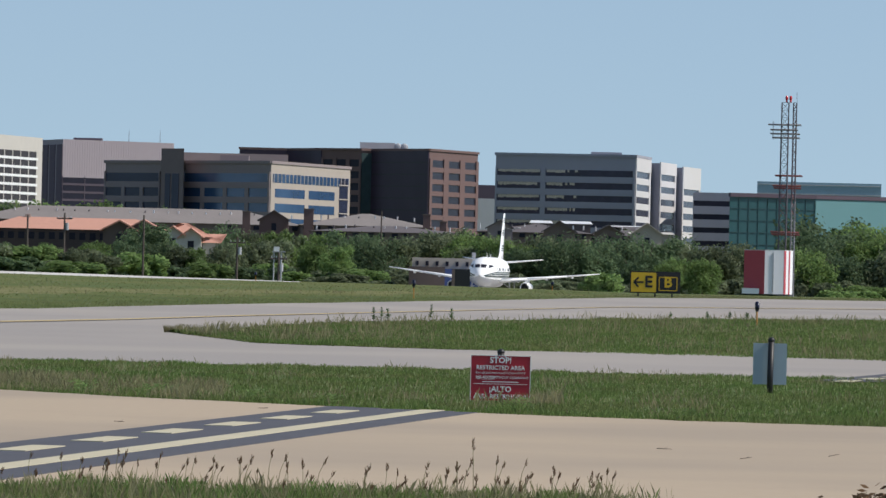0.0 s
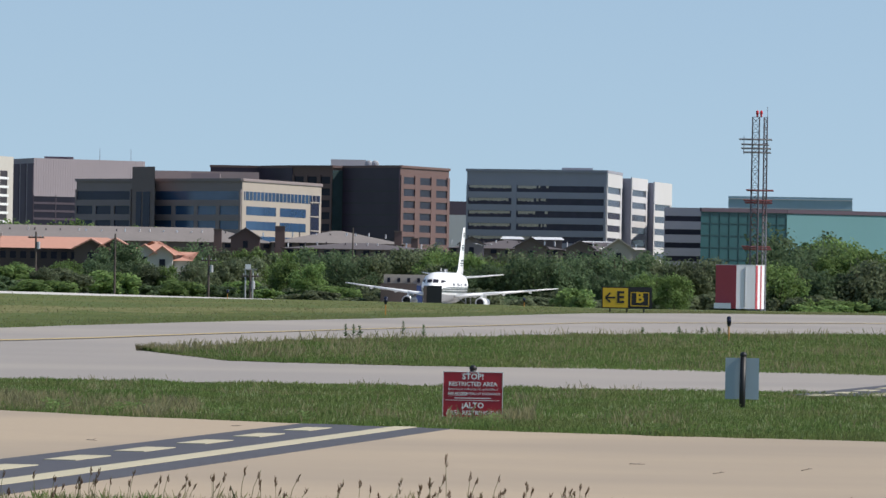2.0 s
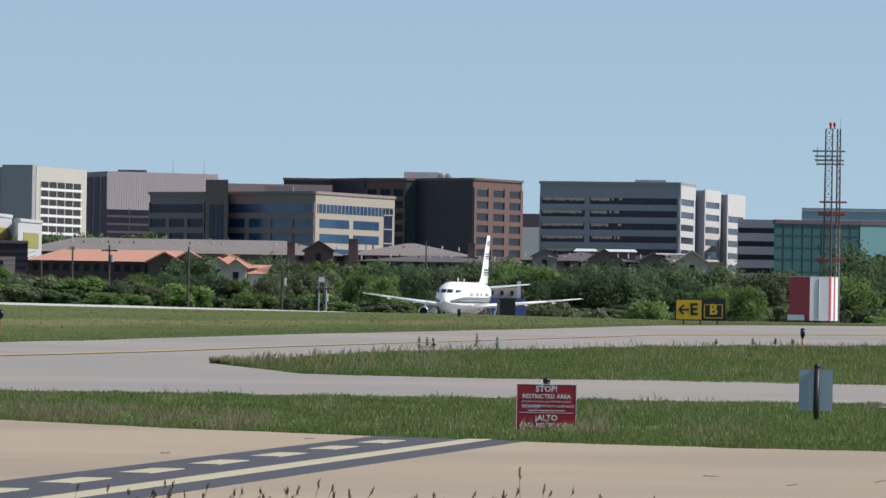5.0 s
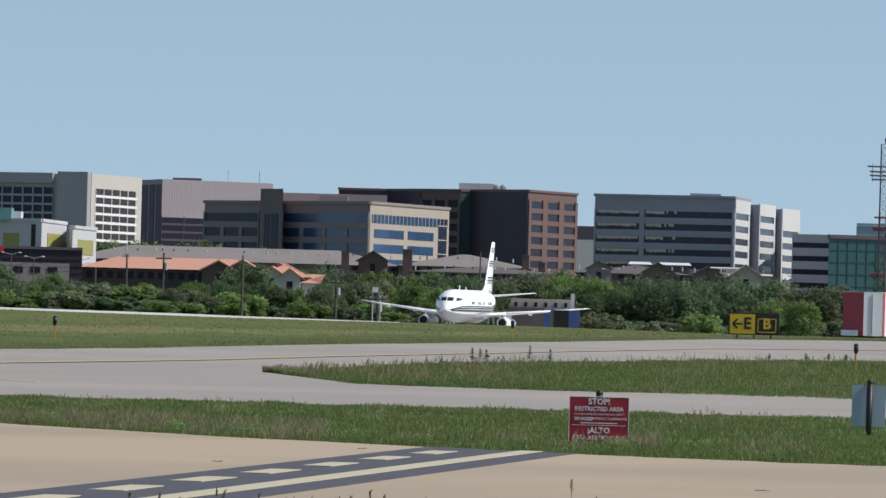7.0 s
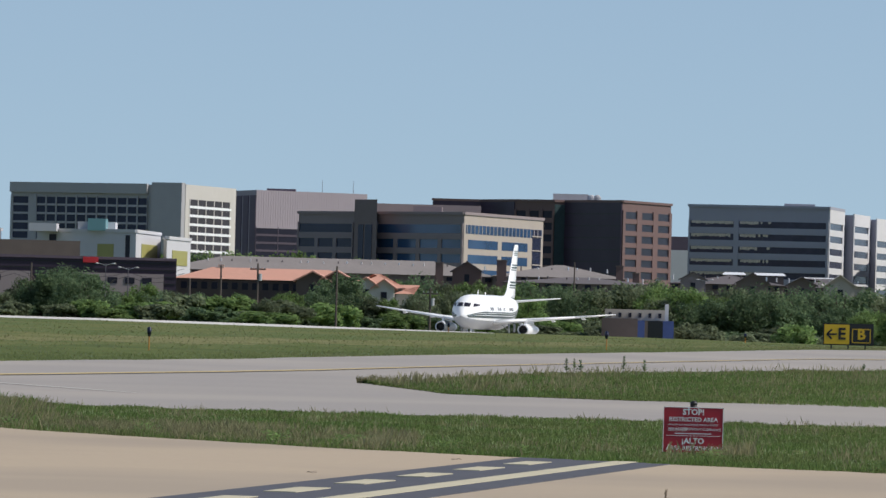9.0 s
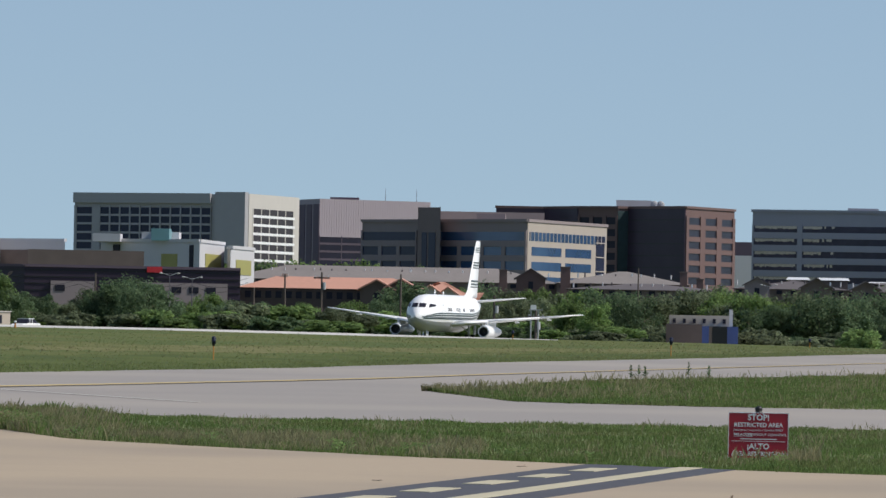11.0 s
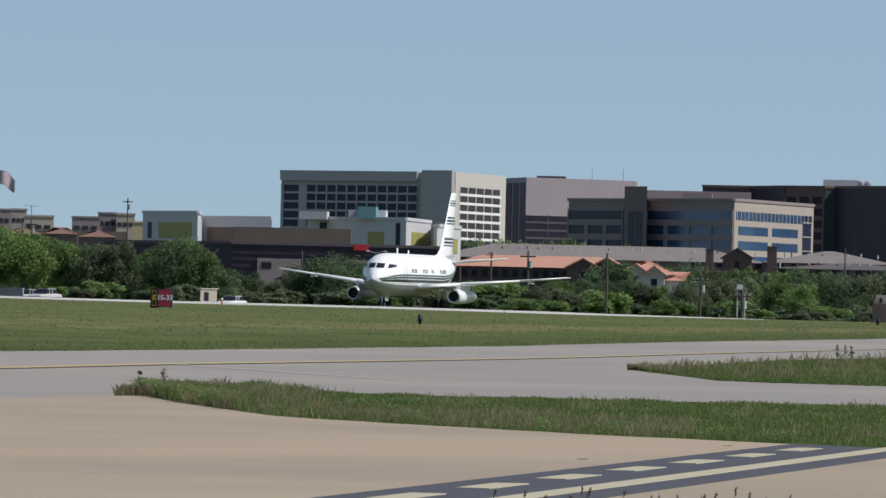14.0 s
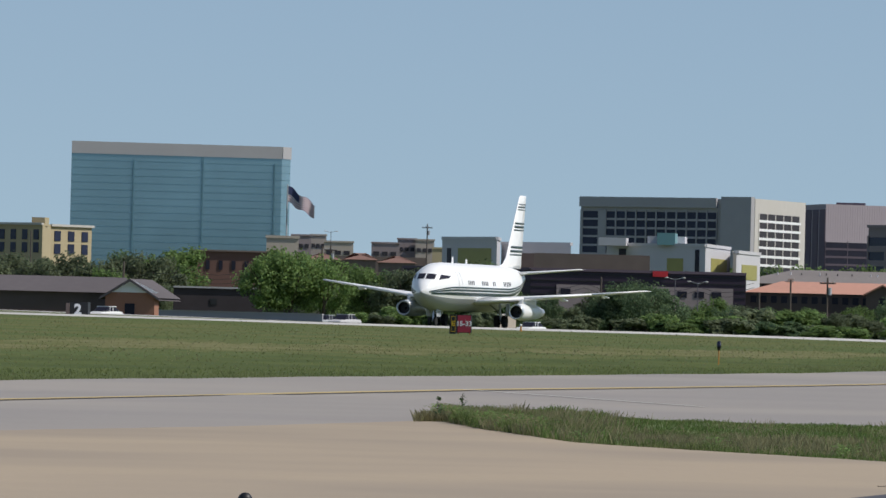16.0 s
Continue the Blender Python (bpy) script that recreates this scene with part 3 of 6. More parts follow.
def build_offices():
    # grey banded building; its sun-facing end bays have sunlight put into paler walls
    d = 2080
    z = up(-228, d)
    b, p = block("office_building", "grey precast office building with dark ribbon windows, sunlight coloured into its end bays", [(90, d + 12), (337, d), (363, d + 37)], 60, z, W_GREY)
    smoke = material("smoky_window_glass", (0.045, 0.045, 0.07), 0.25, spread=0.35, fine=0.25, spec=0.3)
    bands = rows_of(z - 4.2, 3.75, 1.9, 8)
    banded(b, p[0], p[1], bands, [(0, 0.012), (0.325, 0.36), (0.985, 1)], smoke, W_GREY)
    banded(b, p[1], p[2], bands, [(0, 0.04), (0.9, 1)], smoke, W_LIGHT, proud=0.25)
    rb = random.Random(8)
    Lf = face_out(p[0], p[1])[3]
    # bright strips at window heads: reflected glow put into a sandy blind colour
    blind_glow = material("sandy_blind_glow", (0.6, 0.53, 0.43), 0.7, spread=0.2, fine=0.8)
    for z0, z1 in bands[:5]:
        s0 = 0.02
        while s0 < 0.58:
            s1 = s0 + rb.uniform(0.008, 0.02)
            odds = 1.0 if s0 < 0.48 else 0.5
            if not (s1 > 0.32 and s0 < 0.365) and rb.random() < odds:
                part("blind_glow", panel(Shape(), p[0], p[1], s0 * Lf, s1 * Lf, z1 - rb.uniform(0.65, 1.0), z1 - 0.03, 0.05, 0.12), blind_glow, b, here=False)
            s0 = s1 + 0.0015
    flat_roof(b, [(90, d + 12), (337, d), (363, d + 37)], 60, z, W_GREY)
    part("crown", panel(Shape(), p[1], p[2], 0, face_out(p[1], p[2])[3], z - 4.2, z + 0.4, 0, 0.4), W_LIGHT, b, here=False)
    rooftop(b, 285, d + 20, 9, 1.5, z, W_GREY)
    for u0, u1, u2, v, dd in ((362, 380, 408, -218, d + 46), (404, 420, 451, -211, d + 82)):
        zz = up(v, dd)
        c = [(u0, dd + 3), (u1, dd), (u2, dd + 32)]
        block("office_building", "", c, 40, zz, W_GREY, parent=b)
        q = [spot(*k) for k in c]
        bb = [r for r in bands if r[1] < zz - 3]
        # lit copy of the grey wall on the sun side
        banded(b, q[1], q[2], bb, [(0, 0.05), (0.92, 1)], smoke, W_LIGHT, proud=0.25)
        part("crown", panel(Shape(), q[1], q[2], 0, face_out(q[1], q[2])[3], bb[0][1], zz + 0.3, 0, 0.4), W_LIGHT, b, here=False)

    # tan brick building with blue glass; its front's shade is put into umber
    d = 1950
    z = up(-200, d)
    c = [(-600, d + 40), (-502, d + 20), (-462, d + 12), (-308, d - 20), (-168, d + 50)]
    b, p = block("office_building", "tan brick office building with front shade coloured umber and blue ribbon windows", c, 50, z, W_UMBER)
    top = z - 2.9
    bands = rows_of(top, 4.05, 2.4, 4)
    banded(b, p[0], p[1], bands, [(0, 0.02), (0.98, 1)], G_NAVY, W_UMBER)
    for bz in bands[1:]:
        for f in (0.34, 0.67):
            L = face_out(p[0], p[1])[3]
            part("pier", panel(Shape(), p[0], p[1], (f - 0.03) * L, (f + 0.03) * L, bz[0], bz[1], 0, 0.38), W_UMBER, b, here=False)
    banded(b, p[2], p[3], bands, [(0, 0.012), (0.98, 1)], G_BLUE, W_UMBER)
    for bz in bands[1:]:
        for f in (0.23, 0.49, 0.74):
            L = face_out(p[2], p[3])[3]
            part("pier", panel(Shape(), p[2], p[3], (f - 0.02) * L, (f + 0.02) * L, bz[0], bz[1], 0, 0.38), W_UMBER, b, here=False)
    L = face_out(p[3], p[4])[3]
    # the same brick, sunlight put into a lighter colour
    part("tan_wall", panel(Shape(), p[3], p[4], 0, L, -1, z, 0, 0.15), W_TAN, b, "tan brick end wall with sunlight in its colour", here=False)
    for i, (z0, z1) in enumerate(bands):
        spans = ((0.02, 0.98),) if i == 0 else ((0.05, 0.42), (0.47, 0.80))
        for s0, s1 in spans:
            part("window", panel(Shape(), p[3], p[4], s0 * L, s1 * L, z0, z1, 0.1, 0.2), G_BLUE, b, here=False)
    part("window", panel(Shape(), p[3], p[4], 0.86 * L, 0.97 * L, z - 17, z - 3, 0.1, 0.22), G_NAVY, b, here=False)
    for i in range(4):
        part("mullion", panel(Shape(), p[3], p[4], 0.85 * L, 0.98 * L, z - 17 + i * 4, z - 16.7 + i * 4, 0.1, 0.4), W_TAN, b, here=False)
    for k in range(20):
        part("mullion", panel(Shape(), p[3], p[4], (0.03 + k * 0.047) * L, (0.035 + k * 0.047) * L, bands[0][0], bands[0][1], 0.1, 0.3), W_TAN, b, here=False)
    flat_roof(b, c, 50, z, W_UMBER)
    zt = up(-224, d)
    tc = [(-502, d + 10), (-462, d + 2)]
    block("office_building", "dark umber stair tower", tc, 30, zt, W_TOWER, parent=b)
    q = [spot(*k) for k in tc]
    L = face_out(*q)[3]
    for s0, s1 in ((0.2, 0.42), (0.5, 0.8)):
        part("window", panel(Shape(), q[0], q[1], s0 * L, s1 * L, z - 18, z - 3.2, 0, 0.15), G_NAVY, b, here=False)
    block("office_building", "set-back brown penthouse storey", [(-462, d + 45), (-278, d + 45)], 30, up(-217, d + 45), material("brown_render_wall", (0.36, 0.29, 0.27), 0.85, spread=0.07, fine=0.3), parent=b)
    rooftop(b, -372, d + 20, 8, 1.5, up(-206, d), W_UMBER)

    # red-brown granite and black glass building
    d = 2360
    z = up(-229, d + 25)
    c = [(-364, d + 60), (-278, d + 60), (-218, d + 40), (-148, d + 30), (-129, d + 32), (-28, d + 5), (58, d + 50)]
    b, p = block("office_building", "red-brown granite office block with black glass centre", c, 60, z, W_BROWN)
    bands = rows_of(z - 3.2, 4.0, 2.4, 8)
    L = face_out(p[0], p[2])[3]
    part("glass_wall", panel(Shape(), p[0], p[1], 0, face_out(p[0], p[1])[3], -1, z + 0.5, 0, 0.4), W_BLACK, b, "black glass wall", here=False)
    part("glass_wall", panel(Shape(), p[1], p[2], 0, face_out(p[1], p[2])[3], -1, z - 0.3, 0, 0.4), W_BLACK, b, "black glass wall", here=False)
    banded(b, p[2], p[3], bands, fractions(3, 0.09), DARK_GLASS, W_BROWN)
    part("glass_wall", panel(Shape(), p[3], p[4], 0, face_out(p[3], p[4])[3], -1, z - 1, 0, 0.3), material("dark_teal_stair_glass", (0.05, 0.075, 0.08), 0.2, spread=0.2, fine=0.2, spec=0.3), b, "dark teal stair glazing", here=False)
    L = face_out(p[4], p[5])[3]
    part("glass_wall", panel(Shape(), p[4], p[5], 0, L, -1, z - 0.2, 0, 0.4), W_BLACK, b, "black glass wall", here=False)
    for i in range(8):
        part("mullion", panel(Shape(), p[4], p[5], 0, L, z - 4 * i - 4.2, z - 4 * i - 3.9, 0.3, 0.5), BLACK, b, here=False)
    banded(b, p[5], p[6], bands, fractions(3, 0.10), DARK_GLASS, W_BROWN)
    flat_roof(b, c, 60, z, W_BROWN)
    rooftop(b, -120, d + 50, 12, 3.0, z, W_LIGHT)
    for u in (-84, -73):
        x, y = spot(u, d + 30)
        part("satellite_dish", Shape().ball((x, y, z + 1.2), 1.4, 0.6, 1.4), AIR_GREY, b, here=False)

    # pale link block seen between the two
    block("office_building", "pale grey low office block with dark roof", [(58, 2700), (96, 2700)], 30, up(-148, 2700), W_LIGHT)
    b, p = block("office_building", "dark flat-roofed block behind the offices", [(50, 2800), (96, 2800)], 30, up(-172, 2800), W_PLUM)

    # mauve panelled building
    d = 2700
    z = up(-235, d)
    c = [(-714, d + 30), (-676, d), (-480, d + 30)]
    b, p = block("office_building", "mauve panelled office building with dark window wing", c, 60, z, W_MAUVE)
    L = face_out(p[0], p[1])[3]
    for s0, s1 in ((0, 0.34), (0.42, 0.66), (0.74, 1)):
        part("glass_wall", panel(Shape(), p[0], p[1], s0 * L, s1 * L, -1, z - 2, 0, 0.3), W_PLUM, b, "dark plum glazing", here=False)
    L = face_out(p[1], p[2])[3]
    for i in range(46):
        part("rib", panel(Shape(), p[1], p[2], i * L / 46, i * L / 46 + 0.25, z - 14, z, 0, 0.07), W_MAUVE, b, here=False)
    bands = rows_of(z - 14.5, 3.0, 2.2, 6)
    banded(b, p[1], p[2], bands, fractions(5, 0.006), DARK_GLASS, material("dark_plum_spandrel", (0.075, 0.058, 0.08), 0.7, spread=0.15, fine=0.3), proud=0.15)
    rooftop(b, -632, d + 30, 11, 1.2, z, W_PLUM)
    for u in (-560, -505):
        x, y = spot(u, d + 35)
        part("aerial", Shape().rod((x, y, z - 0.5), (x, y, z + 5), 0.12, 0.05, 5), W_PLUM, b, here=False)

    # hotel; its end wall is a lighter concrete, sunlight put into the colour
    d = 2560
    z = up(-240, d)
    c = [(-1109, d + 40), (-1064, d + 34), (-867, d + 8), (-802, d), (-713, d + 60)]
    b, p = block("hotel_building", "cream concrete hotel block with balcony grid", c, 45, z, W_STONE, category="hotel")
    top = z - 5.0
    bands = rows_of(top, 3.2, 2.45, 12)
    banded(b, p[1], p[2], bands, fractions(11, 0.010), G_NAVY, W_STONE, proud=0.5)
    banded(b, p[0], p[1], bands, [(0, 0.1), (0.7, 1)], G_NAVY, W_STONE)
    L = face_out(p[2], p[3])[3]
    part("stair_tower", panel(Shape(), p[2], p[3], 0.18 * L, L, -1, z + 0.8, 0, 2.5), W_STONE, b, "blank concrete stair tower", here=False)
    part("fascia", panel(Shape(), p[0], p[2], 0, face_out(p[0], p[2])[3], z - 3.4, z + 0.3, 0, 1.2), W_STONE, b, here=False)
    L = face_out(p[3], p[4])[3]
    part("end_wall", panel(Shape(), p[3], p[4], 0, L, -1, z + 0.3, 0, 0.2), W_CREAM, b, "cream end wall with sunlight in its colour", here=False)
    for i in range(10):
        z1 = top - i * 3.2
        for k in range(5):
            s0 = (0.09 + k * 0.160) * L
            # flat panels, with the shade of the balcony recesses put into their colour
            part("balcony_shade", panel(Shape(), p[3], p[4], s0, s0 + 0.150 * L, z1 - 2.45, z1, 0.15, 0.28), VOID, b, here=False)
        # white slabs: their sunlit brightness is put into the colour
        part("balcony_slab", panel(Shape(), p[3], p[4], 0.075 * L, 0.90 * L, z1 - 3.2, z1 - 2.25, 0.2, 0.42), WHITE, b, here=False)
    for k in range(6):
        s0 = (0.080 + k * 0.160) * L
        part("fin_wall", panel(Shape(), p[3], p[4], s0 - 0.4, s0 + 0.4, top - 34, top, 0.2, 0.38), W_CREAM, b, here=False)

    # glass tower
    d = 3500
    z = up(-311, d)
    c = [(-2012, d - 9), (-1781, d), (-1640, d + 6), (-1625, d + 16)]
    b, p = block("glass_tower", "tall teal glass office tower with pale crown", c, 50, z, G_TOWER)
    for a, q in zip(p, p[1:]):
        L = face_out(a, q)[3]
        part("crown", panel(Shape(), a, q, 0, L, z - 5.6, z + 0.4, 0, 0.5), W_STONE, b, "pale grey crown band", here=False)
        for i in range(17):
            part("mullion", panel(Shape(), a, q, 0, L, z - 9 - 3.6 * i, z - 8.8 - 3.6 * i, 0, 0.1), TOWER_LINE, b, here=False)
    for a, q, f in ((p[0], p[1], 0.47), (p[1], p[2], 0.0), (p[1], p[2], 0.90)):
        L = face_out(a, q)[3]
        part("slot", panel(Shape(), a, q, f * L, f * L + 0.8, 5, z - (8 if f > 0 else 2), 0, 0.45), TOWER_LINE, b, "dark vertical slot", here=False)

    # teal glass building and its neighbours beyond the mast
    d = 2000
    z = up(-163, d)
    b, p = block("office_building", "teal curtain-walled office building with dark roof edge", [(505, d), (656, d + 10), (960, d + 40)], 50, z, G_TEAL)
    L = face_out(p[1], p[2])[3]
    part("panel_wall", panel(Shape(), p[1], p[2], 0, L, -1, z - 0.4, 0, 0.3), G_AQUA, b, "pale teal metal wall", here=False)
    for a, q in zip(p, p[1:]):
        part("parapet", panel(Shape(), a, q, 0, face_out(a, q)[3], z - 0.2, z + 0.9, -1, 0.6), W_PLUM, b, here=False)
    L = face_out(p[0], p[1])[3]
    for i in range(1, 9):
        part("mullion", panel(Shape(), p[0], p[1], i * L / 9 - 0.1, i * L / 9 + 0.1, -1, z - 0.5, 0, 0.2), G_LINE, b, here=False)
    for i in range(1, 8):
        part("mullion", panel(Shape(), p[0], p[1], 0, L, z - i * 3.4 - 0.12, z - i * 3.4 + 0.12, 0, 0.2), G_LINE, b, here=False)
    d = 2120
    z = up(-168, d)
    b, p = block("office_building", "dark grey office wing with ribbon windows", [(440, d), (512, d)], 40, z, W_GREY)
    banded(b, p[0], p[1], rows_of(z - 2.5, 4.0, 1.6, 6), [(0, 0.02), (0.98, 1)], DARK_GLASS, W_GREY)
    b, p = block("office_building", "pale blue glass block far off", [(553, 2700), (772, 2700)], 40, up(-190, 2700), material("pale_blue_glass", (0.26, 0.38, 0.46), 0.3, spread=0.08))
    L = face_out(p[0], p[1])[3]
    for i in range(6):
        part("mullion", panel(Shape(), p[0], p[1], 0, L, up(-186, 2700) - 3.5 * i - 0.3, up(-186, 2700) - 3.5 * i, 0, 0.3), W_LIGHT, b, here=False)
    b, p = block("office_building", "white ribbed office block far off", [(790, 2500), (900, 2500)], 40, up(-165, 2500), W_LIGHT)
    L = face_out(p[0], p[1])[3]
    for i in range(9):
        part("window", panel(Shape(), p[0], p[1], i * L / 9 + 0.3, i * L / 9 + 1.4, 0, up(-160, 2500), 0, 0.2), G_BLUE, b, here=False)


def build_low_blocks():
    # white warehouse units
    d = 1400
    for corners, v, name in (([(-1062, d + 20), (-887, d), (-843, d + 40)], -158, "unit"), ([(-838, d + 20), (-832, d + 10), (-790, d + 40)], -149, "unit"),
                             ([(-1353, d + 60), (-1256, d + 40), (-1250, d + 60)], -166, "unit"), ([(-1248, d + 75), (-1125, d + 60)], -161, "unit")):
        z = up(v, d)
        b, p = block("warehouse", "white stucco warehouse unit with olive roller doors", corners, 30, z, W_WHITE, category="warehouse", group="warehouse row")
        a, q = p[-2], p[-1]
        L = face_out(a, q)[3]
        if v != -161:
            n = 1 if v != -166 else 0
            for i in range(n):
                part("roller_door", panel(Shape(), a, q, 0.22 * L, 0.85 * L, z - 5.6, z - 2.6, 0, 0.12), G_OLIVE, b, "olive roller door", here=False)
        if v == -166:
            L0 = face_out(p[0], p[1])[3]
            part("roller_door", panel(Shape(), p[0], p[1], 0.3 * L0, 0.9 * L0, z - 5.5, z - 2.2, 0, 0.12), G_OLIVE, b, "olive roller door", here=False)
            part("window", panel(Shape(), p[0], p[1], 0.10 * L0, 0.17 * L0, z - 5.5, z - 2.2, 0, 0.12), DARK_GLASS, b, here=False)
        if v == -161:
            part("window", panel(Shape(), a, q, 0.08 * L, 0.95 * L, z - 5.5, z - 2.2, 0, 0.12), W_MUD, b, here=False)
        if v == -158:
            L0 = face_out(p[0], p[1])[3]
            for s0, s1, m in ((0.13, 0.20, DARK_GLASS), (0.62, 0.78, G_OLIVE), (0.9, 0.94, DARK_GLASS)):
                part("window", panel(Shape(), p[0], p[1], s0 * L0, s1 * L0, z - 5.8, z - 2.8 if m is G_OLIVE else z - 1.0, 0, 0.12), m, b, here=False)
            rooftop(b, -955, d + 15, 7.5, 1.6, z, W_WHITE)
            rooftop(b, -955, d + 9, 3.6, 1.9, z + 0.3, G_AQUA, "cooling_unit")
            rooftop(b, -1050, d + 15, 5.5, 1.1, z, W_WHITE)
        for a, q in zip(p, p[1:]):
            part("parapet", panel(Shape(), a, q, 0, face_out(a, q)[3], z - 0.5, z + 0.15, -0.5, 0.2), W_WHITE, b, here=False)
    b, p = block("warehouse", "long brown low warehouse wall", [(-1190, 1330), (-985, 1330)], 25, up(-136, 1330), W_MUD, category="warehouse")
    # black glass building with a red sign
    d = 1150
    z = up(-110, d)
    b, p = block("office_building", "long low black glass building with red sign", [(-1420, d + 40), (-1195, d + 12), (-814, d + 15)], 30, z, W_BLACK)
    for a, q in zip(p, p[1:]):
        L = face_out(a, q)[3]
        for i in range(5):
            part("mullion", panel(Shape(), a, q, 0, L, z - 0.9 - i * 1.1, z - 0.75 - i * 1.1, 0, 0.12), BLACK, b, here=False)
        part("parapet", panel(Shape(), a, q, 0, L, z - 0.35, z + 0.1, -0.5, 0.3), W_PLUM, b, here=False)
    L = face_out(p[1], p[2])[3]
    for s0, s1 in ((0.12, 0.33), (0.50, 0.94)):
        part("lower_wall", panel(Shape(), p[1], p[2], s0 * L, s1 * L, 0, up(-82, d), 0, 0.5), W_UMBER, b, "tan lower wall", here=False)
    for s0 in (0.14, 0.60, 0.68, 0.76, 0.84):
        part("window", panel(Shape(), p[1], p[2], s0 * L, s0 * L + 1.6, up(-64, d), up(-75, d), 0.4, 0.6), DARK_GLASS, b, here=False)
    part("sign_panel", panel(Shape(), p[1], p[2], 0.565 * L, 0.635 * L, up(-100, d), up(-110, d), 0.2, 0.5), material("red_roof_sign", (0.50, 0.02, 0.03), 0.5), b, "small red sign panel", here=False)
    # far low blocks and the yellow flats
    # umber blocks stand for shaded fronts, tan ones for sunlit sides, by colour
    for u0, u1, v, dd, m in ((-1664, -1607, -153, 1500, W_BEIGE), (-1620, -1585, -157, 2300, W_UMBER), (-1586, -1558, -158, 2330, W_TAN), (-1562, -1510, -147, 2250, W_BEIGE), (-1478, -1428, -147, 2300, W_UMBER), (-1432, -1398, -155, 2400, W_UMBER), (-1400, -1367, -154, 2380, W_TAN), (-1370, -1340, -140, 2200, W_YELLOW)):
        b, p = block("far_building", "small flat-roofed concrete building far off", [(u0, dd), (u1, dd + 0.5)], 20, up(v, dd), m, category="building", group="far low buildings")
        L = face_out(p[0], p[1])[3]
        if dd > 2220:
            for k in range(3):
                part("window", panel(Shape(), p[0], p[1], (0.08 + k * 0.3) * L, (0.28 + k * 0.3) * L, up(v, dd) - 4.2, up(v, dd) - 2.9, 0, 0.2), VOID, b, here=False)
        part("parapet", panel(Shape(), p[0], p[1], -0.2, L + 0.2, up(v, dd) - 0.3, up(v, dd) + 0.25, -0.4, 0.3), m, b, here=False)
    d = 1600
    b, p = block("apartment_block", "yellow stucco apartment block with dark windows", [(-2200, d + 20), (-2060, d), (-2045, d + 20), (-1973, d + 30)], 25, up(-166, d), W_YELLOW, category="apartments")
    for a, q, n in ((p[0], p[1], 7), (p[2], p[3], 3)):
        L = face_out(a, q)[3]
        for k in range(n):
            for zz in (up(-155, d), up(-132, d)):
                part("window", panel(Shape(), a, q, (k + 0.25) * L / n, (k + 0.7) * L / n, zz - 2.3, zz, 0, 0.15), G_NAVY, b, here=False)
        part("cornice", panel(Shape(), a, q, -0.3, L + 0.3, up(-167, d), up(-163, d), 0, 0.6), W_CREAM, b, here=False)
    rooftop(b, -2064, d + 8, 3, 1.4, up(-166, d), W_YELLOW, "parapet_tower")
    d = 1300
    b, p = block("brick_building", "dark red brick hall behind trees", [(-1800, d), (-1640, d + 1)], 25, up(-126, d), W_BRICK, category="building")
    L = face_out(p[0], p[1])[3]
    for k in range(7):
        part("window", panel(Shape(), p[0], p[1], (k + 0.3) * L / 7, (k + 0.6) * L / 7, up(-92, d), up(-108, d), 0, 0.15), DARK_GLASS, b, here=False)
    part("cornice", panel(Shape(), p[0], p[1], 0, L, up(-127, d), up(-124, d), -0.5, 0.5), W_MUD, b, here=False)
    d = 1010
    b, p = block("dark_hall", "long dark windowless hall with pale roof edge", [(-1826, d), (-1585, d + 1)], 22, up(-59, d), W_HALL, category="building")
    L = face_out(p[0], p[1])[3]
    part("roof_edge", panel(Shape(), p[0], p[1], 0, 0.62 * L, up(-58.5, d), up(-61.5, d), -0.5, 0.3), W_STONE, b, "pale metal roof edge", here=False)
    part("side_door", panel(Shape(), p[0], p[1], 0.27 * L, 0.32 * L, up(-30, d), up(-40, d), 0, 0.1), BLACK, b, here=False)
    # tiled roofs among the far trees
    for u0, u1, v in ((-1600, -1530, -126), (-1525, -1470, -128), (-1465, -1400, -124)):
        x, y = spot((u0 + u1) / 2, 1600)
        b = thing("tiled_house", "low house with dull terracotta tiled roof", "house", (x, y, 0), "tiled houses")
        gable(b, u0, u1, 1600, v + 12, v, 10, W_MUD, TILE_DULL)
    b, p = block("brick_building", "long low terracotta hall far behind trees", [(-1560, 1700), (-1380, 1700)], 20, up(-122, 1700), W_MUD, category="building")


def gable(b, u0, u1, d, v_eave, v_ridge, depth, wall, roof, ends="hip"):
    """A house volume with a pitched roof whose ridge runs along its front."""
    a, q = spot(u0, d), spot(u1, d)
    o, w, n, L = face_out(a, q)
    ze, zr = up(v_eave, d), up(v_ridge, d)
    ve = lambda s, t, z: tuple((o + w * s - n * t)[:2]) + (z,)
    part("wall", Shape().prism([ve(0, 0, 0)[:2], ve(L, 0, 0)[:2], ve(L, depth, 0)[:2], ve(0, depth, 0)[:2]], -1, ze), wall, b, here=False)
    h = depth / 2 if ends == "hip" else 0
    e = 0.5
    pts = [ve(-e, -e, ze), ve(L + e, -e, ze), ve(L + e, depth + e, ze), ve(-e, depth + e, ze), ve(h, depth / 2, zr), ve(L - h, depth / 2, zr)]
    part("roof", Shape().add(pts, [(0, 1, 5, 4), (2, 3, 4, 5), (1, 2, 5), (3, 0, 4), (3, 2, 1, 0)]), roof, b, here=False)


